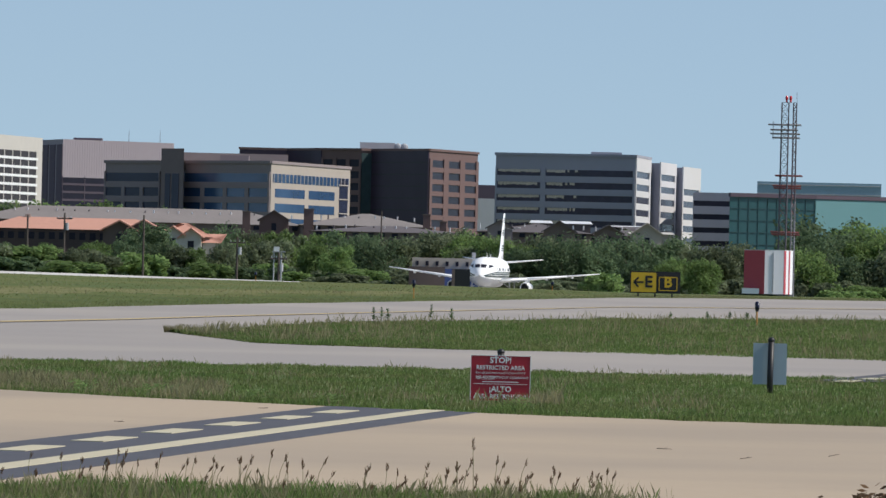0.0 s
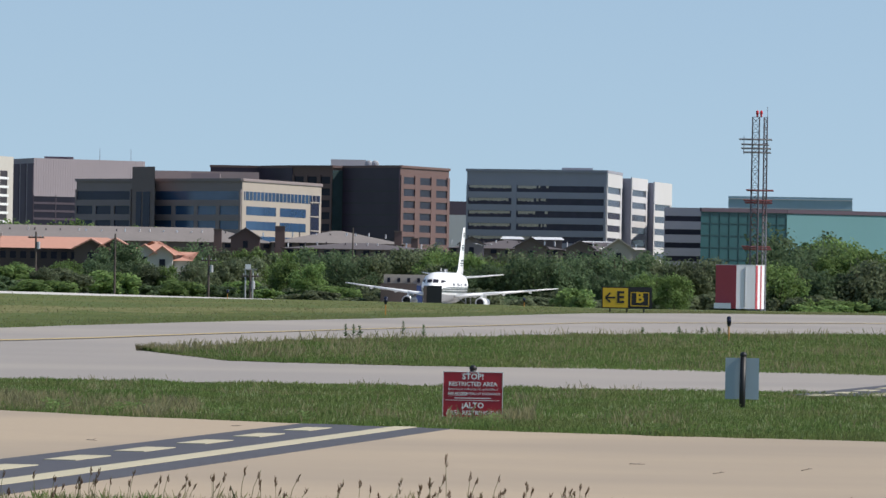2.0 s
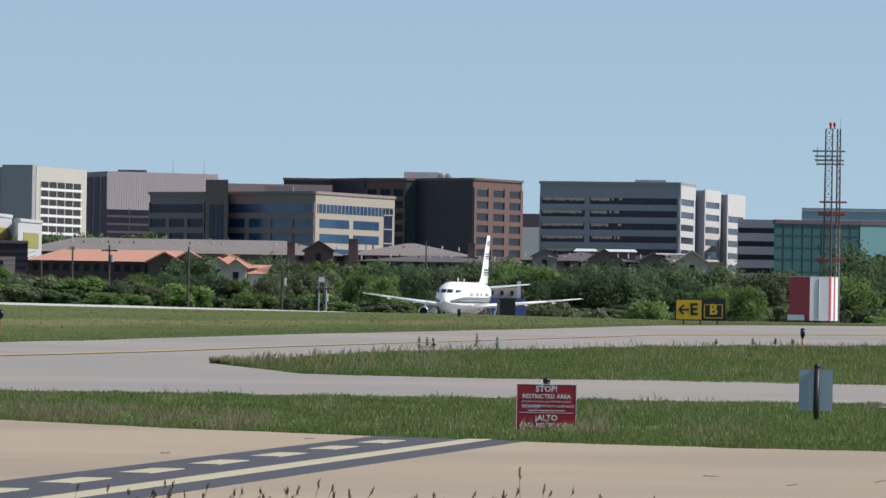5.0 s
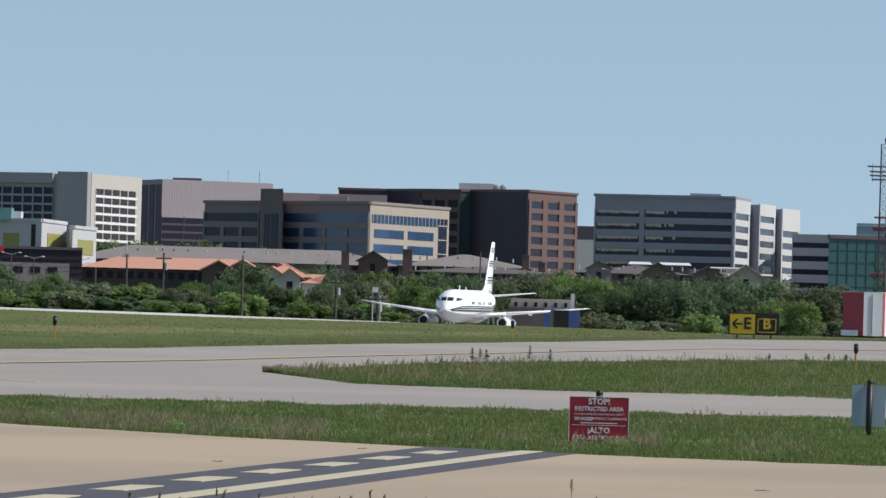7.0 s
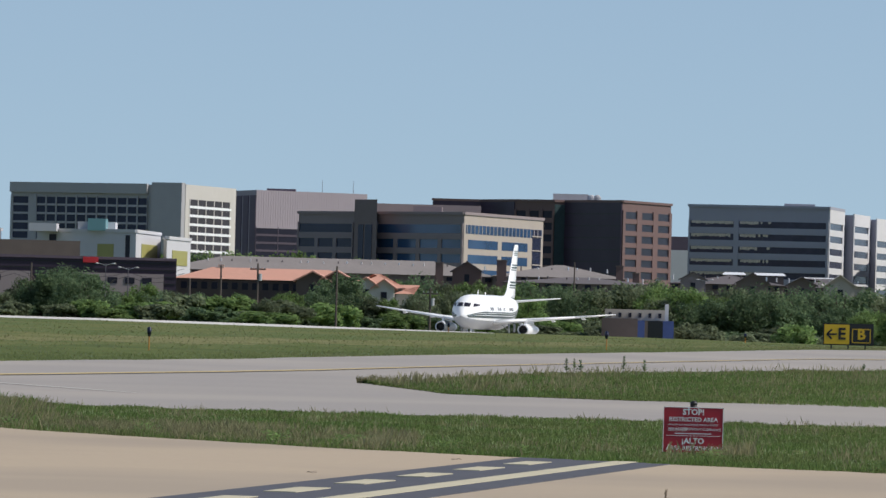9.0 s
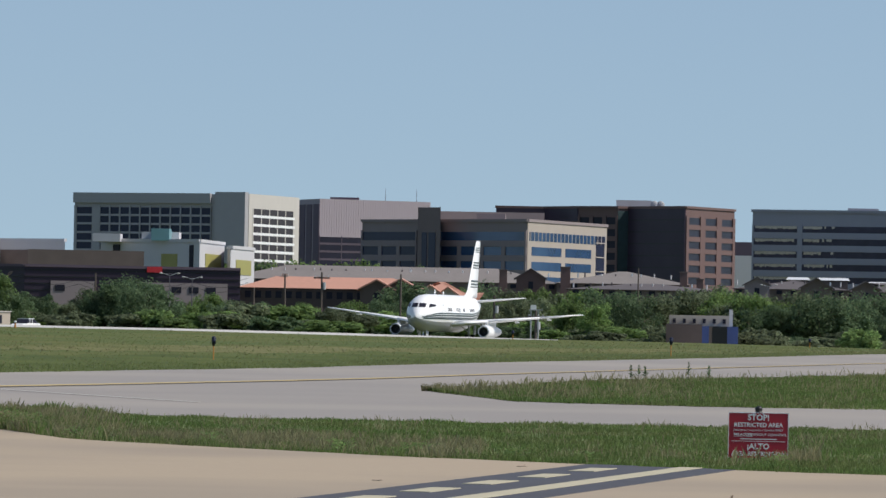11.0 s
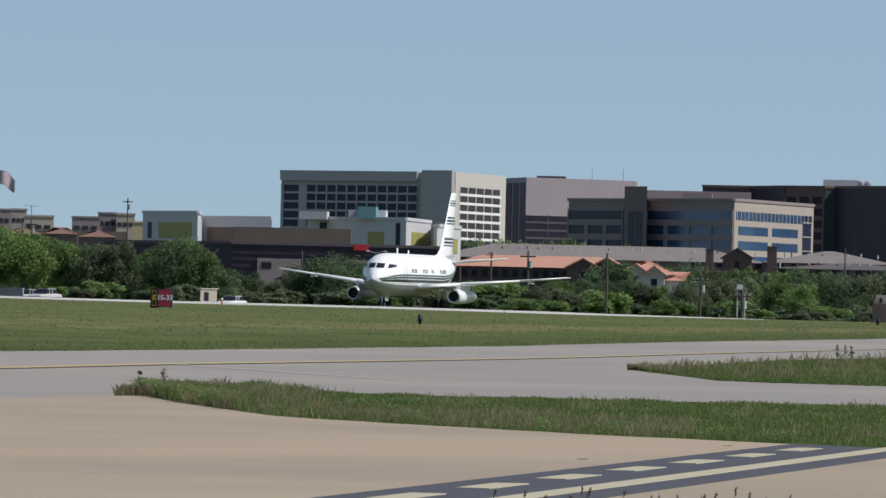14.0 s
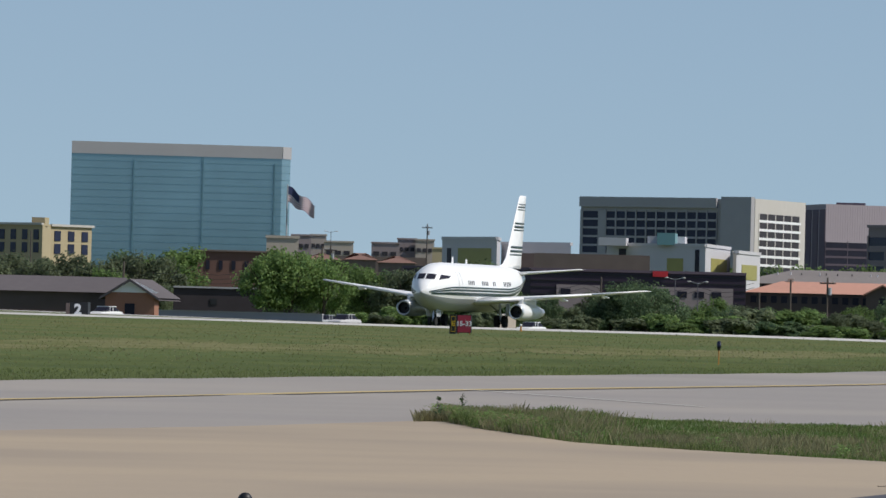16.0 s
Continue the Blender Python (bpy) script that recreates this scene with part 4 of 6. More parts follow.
def cross_gable(b, u, d, w, v_eave, v_ridge, wall, roof, depth=9):
    """A gabled bay facing the airfield."""
    x, y = spot(u, d)
    ze, zr = up(v_eave, d), up(v_ridge, d)
    part("gable_wall", Shape().add([(x - w / 2, y - 1, -1), (x + w / 2, y - 1, -1), (x + w / 2, y - 1, ze), (x, y - 1, zr - 0.15), (x - w / 2, y - 1, ze),
                                   (x - w / 2, y + 2, -1), (x + w / 2, y + 2, -1), (x + w / 2, y + 2, ze), (x, y + 2, zr - 0.15), (x - w / 2, y + 2, ze)],
                                  [(0, 1, 2, 3, 4), (9, 8, 7, 6, 5), (1, 6, 7, 2), (5, 0, 4, 9)]), wall, b, here=False)
    e = 0.5
    pts = [(x - w / 2 - e, y - 1.6, ze - 0.3), (x, y - 1.6, zr), (x + w / 2 + e, y - 1.6, ze - 0.3), (x - w / 2 - e, y + depth, ze - 0.3), (x, y + depth, zr), (x + w / 2 + e, y + depth, ze - 0.3)]
    low = [(px, py, pz - 0.25) for px, py, pz in pts]
    part("gable_roof", Shape().add(pts + low, [(0, 1, 4, 3), (1, 2, 5, 4), (9, 10, 7, 6), (10, 11, 8, 7), (0, 6, 7, 1), (1, 7, 8, 2)]), roof, b, here=False)
    part("window", Shape().box(x - 0.5, x + 0.5, y - 1.08, y - 0.98, ze - 2.4, ze - 0.9), DARK_GLASS, b, here=False)


def build_houses():
    # orange-tiled apartments
    d = 1180
    x, y = spot(-610, d)
    b = thing("apartment_house", "long apartment house with orange tiled roof", "apartments", (x, y, 0))
    gable(b, -815, -480, d, -76, -97, 12, W_APT, TILE_ORANGE)
    gable(b, -505, -412, d - 8, -68, -92, 10, W_BEIGE, TILE_ORANGE)
    for u, w, e, r, m in ((-572, 5.5, -80, -95, W_APT), (-478, 3.4, -74, -87, W_CREAM), (-446, 3.4, -70, -84, W_CREAM), (-530, 4.6, -84, -97, W_APT)):
        cross_gable(b, u, d - 12, w, e, r, m, TILE_ORANGE)
    gable(b, -425, -398, d - 10, -58, -74, 8, W_CREAM, TILE_ORANGE)
    for k in range(16):
        xx, yy = spot(-800 + k * 18, d - 0.05)
        part("window", Shape().box(xx - 0.5, xx + 0.5, yy - 0.1, yy + 0.05, up(-58, d), up(-70, d)), DARK_GLASS, b, here=False)
    xx, yy = spot(-735, d + 6)
    part("chimney", Shape().box(xx - 0.5, xx + 0.5, yy - 0.5, yy + 0.5, up(-96, d), up(-102, d)), W_BEIGE, b, here=False)
    # low shingle-roofed rows in front of the offices
    rnd = random.Random(4)
    for u0, u1, d, ve, vr, roof in ((-840, -250, 1510, -92, -118, SHINGLE), (-254, -20, 1490, -94, -117, SHINGLE),
                                    (-235, 40, 1420, -84, -96, SHINGLE_DARK), (60, 262, 1500, -90, -107, SHINGLE_DARK), (255, 402, 1510, -88, -105, SHINGLE_DARK)):
        x, y = spot((u0 + u1) / 2, d)
        b = thing("town_house", "long low town house row with weathered shingle roof", "house", (x, y, 0), "row of town houses")
        gable(b, u0, u1, d, ve, vr, 26, W_MUD, roof)
        for k in range(max(3, int((u1 - u0) / 22))):
            uu = u0 + (k + rnd.uniform(0.3, 0.7)) * (u1 - u0) / max(3, int((u1 - u0) / 22))
            wx, wy = spot(uu, d)
            part("window", Shape().box(wx - 0.6, wx + 0.6, wy - 0.3, wy + 0.1, up(ve + 9, d), up(ve + 2, d)), DARK_GLASS, b, here=False)
            vx, vy = spot(uu + rnd.uniform(-6, 6), d + 8)
            h = up(ve + (vr - ve) * 0.66, d)
            part("roof_vent", Shape().rod((vx, vy, h - 0.6), (vx, vy, h + rnd.uniform(0.25, 0.6)), 0.16, n=6), rnd.choice((METAL, W_LIGHT, SHINGLE_DARK)), b, here=False)
    # gables and chimneys that stand in front of the rows
    for u, w, ve, vr, mat in ((-300, 6.0, -103, -119, W_BROWN), (100, 5.2, -99, -111, W_UMBER), (205, 6.6, -95, -112, W_MUD), (292, 5.8, -94, -107, W_MUD)):
        x, y = spot(u, 1470)
        b = thing("gabled_bay", "brown gabled house front among the rows", "house", (x, y, 0), "gabled fronts")
        cross_gable(b, u, 1470, w, ve, vr, mat, SHINGLE_DARK if mat is not W_BEIGE else W_BEIGE, 8)
    for u, v0, v1, w in ((-239, -94, -121, 2.0), (-349, -98, -114, 1.6), (-30, -92, -116, 1.5), (-1, -90, -104, 1.4)):
        x, y = spot(u, 1462)
        c = thing("brick_chimney", "tall red-brown brick chimney stack", "chimney", (x, y, 0), "brick chimneys")
        part("shaft", Shape().box(x - w / 2, x + w / 2, y - 0.8, y + 0.8, -1, up(v1, 1462)), W_BROWN, c, here=False)
        part("cap", Shape().box(x - w / 2 - 0.12, x + w / 2 + 0.12, y - 0.92, y + 0.92, up(v1, 1462), up(v1, 1462) + 0.2), W_MUD, c, here=False)
    d = 1500
    for u0, u1, v in ((155, 190, -113), (205, 260, -113), (290, 350, -107)):
        x, y = spot((u0 + u1) / 2, d + 40)
        b = thing("pale_roofed_shed", "shed with a sunlit white metal roof", "building", (x, y, 0), "pale roofs")
        gable(b, u0, u1, d + 40, v + 6, v + 1, 12, W_MUD, WHITE, "gable")
    x, y = spot(375, 1350)
    b = thing("town_house", "beige gabled house front with pale parapets", "house", (x, y, 0))
    gable(b, 330, 405, 1350, -92, -96, 8, W_BEIGE, W_CREAM, "gable")
    cross_gable(b, 360, 1340, 5.5, -94, -112, W_BEIGE, W_BEIGE, 6)
    # house with a brick gable by the far road
    d = 720
    x, y = spot(-2000, d)
    b = thing("gabled_house", "single-storey brick house with dark grey shingle roof", "house", (x, y, 0))
    gable(b, -2160, -1908, d, -46, -74, 10, W_APT, SHINGLE_DARK, "gable")
    xx, yy = spot(-1900, d - 10)
    cross_gable(b, -1900, d - 8, 5.0, -44, -72, material("orange_brick_wall", (0.34, 0.165, 0.11), 0.9, spread=0.15, fine=1.5, coarse=0.2), SHINGLE_DARK, 14)
    part("gable_trim", Shape().add([(xx - 2.6, yy + 0.9, up(-47, d)), (xx + 2.6, yy + 0.9, up(-47, d)), (xx, yy + 0.9, up(-69, d)), (xx - 2.6, yy + 0.98, up(-47, d)), (xx + 2.6, yy + 0.98, up(-47, d)), (xx, yy + 0.98, up(-69, d))], [(0, 1, 2), (5, 4, 3), (0, 3, 4, 1), (1, 4, 5, 2), (2, 5, 3, 0)]), WHITE, b, "white gable boards", here=False)
    # low beige arcade behind the distance marker
    d = 990
    b, p = block("arcade_building", "low beige building with arched openings", [(-54, d), (52, d)], 14, up(-41, d), W_BEIGE, category="building")
    L = face_out(p[0], p[1])[3]
    for k in range(6):
        part("window", panel(Shape(), p[0], p[1], (k + 0.35) * L / 6, (k + 0.65) * L / 6, up(-27, d), up(-35, d), 0, 0.15), DARK_GLASS, b, here=False)
    part("blue_wall", panel(Shape(), p[0], p[1], 0.55 * L, 1.15 * L, 0, up(-22, d), 0, 1.5), material("blue_fence_paint", (0.04, 0.07, 0.20), 0.7), b, "blue lower wall", here=False)
    # added panel that darkens the lower part; no wall of the building
    part("dark_infill", panel(Shape(), p[0], p[1], -0.05 * L, 0.55 * L, -1, up(-25, d), 0, 1.5), W_APT, b, "added dark panel over the lower wall", here=False)
    part("tower", panel(Shape(), p[0], p[1], 1.0 * L, 1.06 * L, 0, up(-52, d), -4, 0), W_LIGHT, b, here=False)


build_offices()
build_low_blocks()
build_houses()


# ---------------------------------------------------------------- trees
def crown_mesh(seed, mat, w, h, clumps=26, leaves=150):
    """Clumps of small leaves in an uneven crown, 1 unit = 1 m."""
    rnd = random.Random(seed)
    sh = Shape()
    for _ in range(clumps):
        a, r = rnd.uniform(0, math.tau), math.sqrt(rnd.random()) * 0.40
        z = rnd.uniform(0.22, 0.86)
        k = 1.0 - abs(z - 0.5) * 0.7
        c = Vector((r * w * math.cos(a) * k, r * w * math.sin(a) * k, z * h))
        q = rnd.uniform(0.10, 0.20) * min(w, h * 1.2)
        for _ in range(leaves):
            dirn = Vector((rnd.gauss(0, 1), rnd.gauss(0, 1), rnd.gauss(0, 0.8))).normalized()
            p = c + dirn * q * rnd.uniform(0.45, 1.02)
            s = rnd.uniform(0.12, 0.28)
            t = Vector((rnd.gauss(0, 1), rnd.gauss(0, 1), rnd.gauss(0, 1))).normalized()
            e = (dirn + t * 0.7).normalized()
            f = e.orthogonal().normalized()
            g = e.cross(f)
            sh.add([p - f * s, p - g * s * 0.6, p + f * s, p + g * s * 0.6], [(0, 1, 2, 3)])
    return sh


def trunk_mesh(seed, w, h):
    rnd = random.Random(seed)
    sh = Shape()
    sh.rod((0, 0, -1), (0.1, 0, h * 0.35), h * 0.030, h * 0.022)
    for k in range(6):
        a = k * math.tau / 6 + rnd.uniform(-0.4, 0.4)
        sh.rod((0.1, 0, h * rnd.uniform(0.2, 0.36)), (w * 0.33 * math.cos(a), w * 0.33 * math.sin(a), h * rnd.uniform(0.55, 0.85)), h * 0.014, h * 0.004, 6)
    return sh


def make_tree(seed, mat, w, h, label, name="tree"):
    t = thing(name, label, "tree", (0, 0, 0), "trees along the airfield" if name == "tree" else "bushes along the fence")
    if name == "tree":
        part("trunk", trunk_mesh(seed, w, h), BARK, t)
    part("crown", crown_mesh(seed + 50, mat, w, h, 40 if name == "tree" else 24), mat, t)
    return t


def build_trees():
    rnd = random.Random(11)
    kinds = [make_tree(1, LEAF_A, 9, 9, "fresh green leafy tree behind the runway"), make_tree(2, LEAF_B, 9, 8, "dark green leafy tree behind the runway"),
             make_tree(3, LEAF_C, 8, 8, "olive half-leafed tree behind the runway"), make_tree(4, LEAF_A, 7, 9, "light green tree behind the runway"),
             make_tree(5, LEAF_B, 11, 8.5, "broad dark live oak behind the runway"), make_tree(6, LEAF_C, 9, 7, "brownish budding tree behind the runway")]
    bush = [make_tree(7, LEAF_A, 5, 3.4, "fresh green roadside bush", "bush"), make_tree(8, LEAF_C, 5, 3.2, "olive brown roadside bush", "bush"), make_tree(9, LEAF_B, 5, 3.2, "dark green roadside bush", "bush")]
    sizes = {0: 9, 1: 8, 2: 8, 3: 9, 4: 8.5, 5: 7}
    used = set()

    def put(i, u, v, d):
        d += 120 if u > -620 else 0
        x, y = spot(u, d)
        z0 = ground_z(u, d)
        k = (up(v, d) - z0) / (sizes[i] * 0.93)
        m = pose(x, y, z0, 0, 0, rnd.uniform(0, 360))
        s = Matrix.Diagonal((k * rnd.uniform(0.9, 1.15), k * rnd.uniform(0.9, 1.15), k, 1))
        ob = kinds[i] if i not in used else copy_thing(kinds[i], m)
        used.add(i)
        ob.matrix_basis = m @ s

    # named crowns: kind, bearing, top, range
    for i, u, v, d in ((1, -165, -88, 1000), (4, -115, -72, 960), (0, -190, -58, 900), (3, -225, -64, 930), (2, -330, -62, 980), (2, -290, -66, 1010), (5, -385, -58, 960),
                       (1, -525, -94, 960), (1, -560, -60, 930), (0, -620, -55, 900), (0, -690, -50, 900), (3, -740, -48, 900), (0, -790, -46, 910), (2, -475, -52, 900), (3, -435, -50, 900), (1, -505, -58, 900), (2, -650, -42, 880), (4, -1040, -84, 880), (4, -960, -80, 875), (1, -1000, -90, 890), (4, -1275, -108, 890), (1, -1215, -70, 880), (4, -845, -46, 900),
                       (4, -1015, -86, 880), (4, -985, -74, 870), (1, -1050, -70, 880), (3, -870, -66, 930), (3, -905, -44, 900),
                       (0, -1290, -112, 900), (0, -1250, -88, 880), (0, -1320, -96, 900), (2, -1385, -104, 920), (5, -1420, -98, 920), (1, -1450, -102, 930), (0, -1490, -106, 930), (0, -1560, -120, 920), (0, -1620, -132, 920), (0, -1660, -122, 920), 
                       (5, -1850, -112, 1120), (2, -1905, -116, 1120), (0, -1830, -128, 1180), (1, -1885, -124, 1200), (2, -1960, -100, 1100), (2, -2010, -112, 1150), (2, -2060, -102, 1100), (5, -2110, -112, 1120), (2, -2160, -106, 1100), (0, -1940, -88, 1050),
                       (2, 30, -92, 1150), (2, 70, -80, 1120), (5, 0, -80, 1120), (1, 115, -64, 960), (1, 160, -68, 960), (4, 215, -76, 960), (1, 270, -70, 960), (2, 320, -66, 1000), (4, 365, -86, 1000), (1, 345, -60, 930), (3, 420, -52, 880), (0, 460, -50, 880), (0, 395, -42, 860), (2, 490, -76, 1050), (5, 530, -78, 1080),
                       (4, 655, -90, 960), (4, 690, -104, 980), (0, 735, -92, 960), (0, 770, -104, 980), (1, 720, -70, 930), (0, 820, -100, 980), (1, 870, -100, 980), (0, 640, -72, 900), (1, 610, -60, 900), (4, 680, -124, 1150), (0, 740, -118, 1150), (5, 800, -80, 930)):
        put(i, u + rnd.uniform(-4, 4), v, d)
    # belt of mixed crowns behind
    for k in range(70):
        u = -430 + k * 12.5 + rnd.uniform(-6, 6)
        put(rnd.choice((0, 1, 2, 2, 3, 5, 4)), u, rnd.uniform(-86, -54), rnd.uniform(1040, 1250))
    for k in range(44):
        u = -790 - k * 32 + rnd.uniform(-8, 8)
        if -1840 < u < -1600:
            continue
        put(rnd.choice((1, 2, 0, 5)), u, rnd.uniform(-70, -40), rnd.uniform(960, 1120))
    for k in range(22):
        u = -1100 + k * 30
        put(rnd.choice((0, 1, 3)), u + rnd.uniform(-8, 8), -118 + rnd.uniform(-8, 10), 1750)
    # bushes along the far fence
    first = set()
    for k in range(120):
        u = -1500 + k * 19.8 + rnd.uniform(-8, 8)
        d = rnd.uniform(1000, 1060) if u > -620 else rnd.uniform(850, 900)
        x, y = spot(u, d)
        i = rnd.choice((0, 0, 1, 1, 1, 2))
        m = pose(x, y, ground_z(u, d) - 0.2, 0, 0, rnd.uniform(0, 360))
        q = rnd.uniform(0.75, 1.2) * (0.7 if u < -1100 else 1.0)
        ob = bush[i] if i not in first else copy_thing(bush[i], m)
        first.add(i)
        ob.matrix_basis = m @ Matrix.Diagonal((q * 1.7, q * 1.3, q * rnd.uniform(0.55, 1.15), 1))


build_trees()


# ---------------------------------------------------------------- airfield furniture
def build_signs():
    # red restricted-area sign
    u, d = 107, 73.5
    x, y = spot(u, d)
    s = thing("restricted_area_sign", "red restricted-area sign with white lettering in the grass", "sign", (x, y, 0))
    w = 0.625
    sh = Shape()
    z0, z1 = 0.02, up(129, d)
    poly = []
    for cx, cz, a0 in ((w / 2 - 0.02, z1 - 0.02, 0), (-w / 2 + 0.02, z1 - 0.02, 90), (-w / 2 + 0.02, z0 + 0.02, 180), (w / 2 - 0.02, z0 + 0.02, 270)):
        poly += [(cx + 0.02 * math.cos(radians(a0 + k * 30)), cz + 0.02 * math.sin(radians(a0 + k * 30))) for k in range(4)]
    n = len(poly)
    sh.add([(px, -0.004, pz) for px, pz in poly] + [(px, 0.004, pz) for px, pz in poly], [tuple(range(n)), tuple(range(2 * n - 1, n - 1, -1))] + [(i, n + i, n + (i + 1) % n, (i + 1) % n) for i in range(n)])
    face = part("sign_face", sh, RED, s)
    rim = Shape()
    for a, b, c, e in ((-w / 2, w / 2, z1 - 0.006, z1), (-w / 2, -w / 2 + 0.006, z0, z1), (w / 2 - 0.006, w / 2, z0, z1)):
        rim.box(a, b, -0.007, -0.0042, c, e)
    part("border", rim, LETTER, face)
    part("post", Shape().rod((0, 0.05, -0.2), (0, 0.05, z1 + 0.035), 0.035, n=14).ball((0, 0.05, z1 + 0.035), 0.04, 0.04, 0.035), BLACK, s, "black round post with domed cap", smooth=True)
    for k in (-0.05, 0.05):
        part("bolt", Shape().rod((k, -0.012, z1 - 0.012), (k, 0.02, z1 - 0.012), 0.009), METAL, s)
    k = d / K
    for text, dx, dv, size, bold in (("STOP!", 0, 9, 0.085, 0.0022), ("RESTRICTED AREA", 0, 22, 0.061, 0.0012), ("NO ACCESS", -27, 39, 0.036, 0.0014), ("WITHOUT CLEARANCE", 18, 39, 0.0345, 0.0003), ("Aircraft and Authorized Vehicles ONLY", 0, 31, 0.032, 0.0),
                                     ("\u00a1ALTO", 0, 60, 0.082, 0.0022), ("\u00c1REA RESTRINGIDA", 0, 73, 0.062, 0.0012)):
        letters(text, size, LETTER, face, pose(dx * k * 1.0, -0.006, z1 - dv * k, 90), bold=bold)
    part("underline", Shape().box(-0.25, -0.06, -0.0075, -0.004, z1 - 42.5 * k, z1 - 42.0 * k), LETTER, face)
    part("unreadable_line", Shape().box(-0.19, 0.19, -0.0075, -0.004, z1 - 47.5 * k, z1 - 46 * k), LETTER, face)
    part("divider", Shape().box(-0.28, 0.28, -0.0075, -0.004, z1 - 51 * k, z1 - 50.2 * k), LETTER, face)
    # sign seen from behind on its black post
    u, d = 583, 84
    x, y = spot(u, d)
    s = thing("sign_back", "bare aluminium sign back on black ball-topped post", "sign", (x, y, 0))
    z1 = up(96, d)
    part("sign_panel", Shape().box(-0.20, 0.20, 0.045, 0.053, z1 - 0.49, z1), ALU_SIGN, s)
    part("post", Shape().rod((0, 0, -0.2), (0.01, 0, z1 + 0.03), 0.036, n=14).ball((0.01, 0, z1 + 0.035), 0.042, 0.042, 0.04), BLACK, s, smooth=True)
    # ball-topped post with its edge-on sign at the near verge
    u, d = -1690, 28.5
    x, y = spot(u, d)
    s = thing("verge_sign", "teal sign on black ball-topped post by verge", "sign", (x, y, 0))
    z1 = up(318, d)
    part("sign_panel", Shape().box(-0.30, 0.30, 0.04, 0.048, z1 - 0.5, z1 - 0.008, pose(0, 0, 0, 0, 0, 66)), material("teal_sign_back", (0.10, 0.17, 0.18), 0.5), s)
    part("post", Shape().rod((0, 0, -0.2), (0, 0, z1), 0.022, n=14).ball((0, 0, z1 + 0.012), 0.03, 0.03, 0.028), BLACK, s, smooth=True)

    # taxiway guidance sign
    d = 272
    x, y = spot(377, d)
    zg = ground_z(377, d)
    k = d / K
    s = thing("taxiway_sign", "illuminated yellow and black taxiway guidance sign on stubs", "airfield sign", (x, y, zg))
    W0, W1, zb, zt = -45 * k, 44 * k, max(0.03, up(12.5, d) - zg), up(-26, d) - zg
    part("housing", Shape().box(W0, W1, 0.0, 0.2, zb, zt), BLACK, s)
    t = 2.0 * k
    yl = part("yellow_panel", Shape().box(W0 + t, 1.5 * k, -0.012, 0, zb + t, zt - t), SIGN_YELLOW, s, "yellow direction panel")
    letters("E", 0.62, BLACK, yl, pose(-12 * k, -0.016, (zb + zt) / 2, 90), bold=0.018)
    arrow = Shape().box(-37 * k, -21 * k, -0.02, -0.012, (zb + zt) / 2 - 0.035, (zb + zt) / 2 + 0.035)
    for sg in (1, -1):
        arrow.box(0, 0.26, -0.02, -0.012, -0.035, 0.035, pose(-38 * k, 0, (zb + zt) / 2, 0, -45 * sg, 0))
    part("arrow", arrow, BLACK, yl)
    bl = part("black_panel", Shape().box(3.5 * k, W1 - t, -0.012, 0, zb + t, zt - t), BLACK, s, "black location panel")
    fr = Shape()
    for a, b, c, e in ((6, 39, 28, 29.5), (6, 39, 4.5, 6), (6, 7.5, 4.5, 29.5), (37.5, 39, 4.5, 29.5)):
        fr.box(a * k, b * k, -0.018, -0.012, zb + c * k, zb + e * k)
    part("border", fr, SIGN_YELLOW, bl)
    letters("B", 0.56, SIGN_YELLOW, bl, pose(22.5 * k, -0.018, (zb + zt) / 2, 90), bold=0.018)
    for q in (-30, 0, 30):
        part("leg", Shape().rod((q * k, 0.1, -0.1), (q * k, 0.1, zb + 0.02), 0.03), BLACK, s)

    # runway holding sign
    d = 262
    x, y = spot(-1317, d)
    zg = ground_z(-1317, d)
    k = d / K
    s = thing("runway_sign", "red runway holding sign beside black location panel", "airfield sign", (x, y, zg))
    zb, zt = max(0.04, up(9, d) - zg), up(-23, d) - zg
    part("housing", Shape().box(-7 * k, 19 * k, 0.0, 0.2, zb, zt), BLACK, s)
    part("side_housing", Shape().box(-19 * k, -8 * k, -0.1, 0.35, zb - 2 * k, zt), BLACK, s)
    rd = part("red_panel", Shape().box(-5 * k, 18 * k, -0.012, 0, zb + k, zt - k), SIGN_RED, s, "red mandatory panel")
    letters("15-33", 0.255, LETTER, rd, pose(6.5 * k, -0.016, (zb + zt) / 2, 90), bold=0.01)
    yb = part("location_panel", Shape().box(-16 * k, -8.6 * k, -0.112, -0.1, zb + k, zt - k), BLACK, s, "black location panel")
    fr = Shape()
    for a, b, c, e in ((-16, -8.6, 28.5, 29.3), (-16, -8.6, 1.6, 2.4), (-16, -15.4, 1.6, 29.3), (-9.2, -8.6, 1.6, 29.3)):
        fr.box(a * k, b * k, -0.118, -0.112, zb + c * k, zb + e * k)
    part("border", fr, SIGN_YELLOW, yb)
    letters("E", 0.26, SIGN_YELLOW, yb, pose(-12.3 * k, -0.118, (zb + zt) / 2, 90), bold=0.008)
    for q in (-4, 16):
        part("leg", Shape().rod((q * k, 0.1, -0.15), (q * k, 0.1, zb), 0.03), ORANGE, s)

    # distance markers
    for u, d, v0, v1, w, txt in ((33, 800, -22, 8, 32, ""), (-1995, 322, -28, -1, 38, "2")):
        x, y = spot(u, d)
        k = d / K
        z0 = min(ground_z(u, d), up(v1, d))
        s = thing("distance_marker", "black box-shaped runway distance marker", "airfield sign", (x, y, z0))
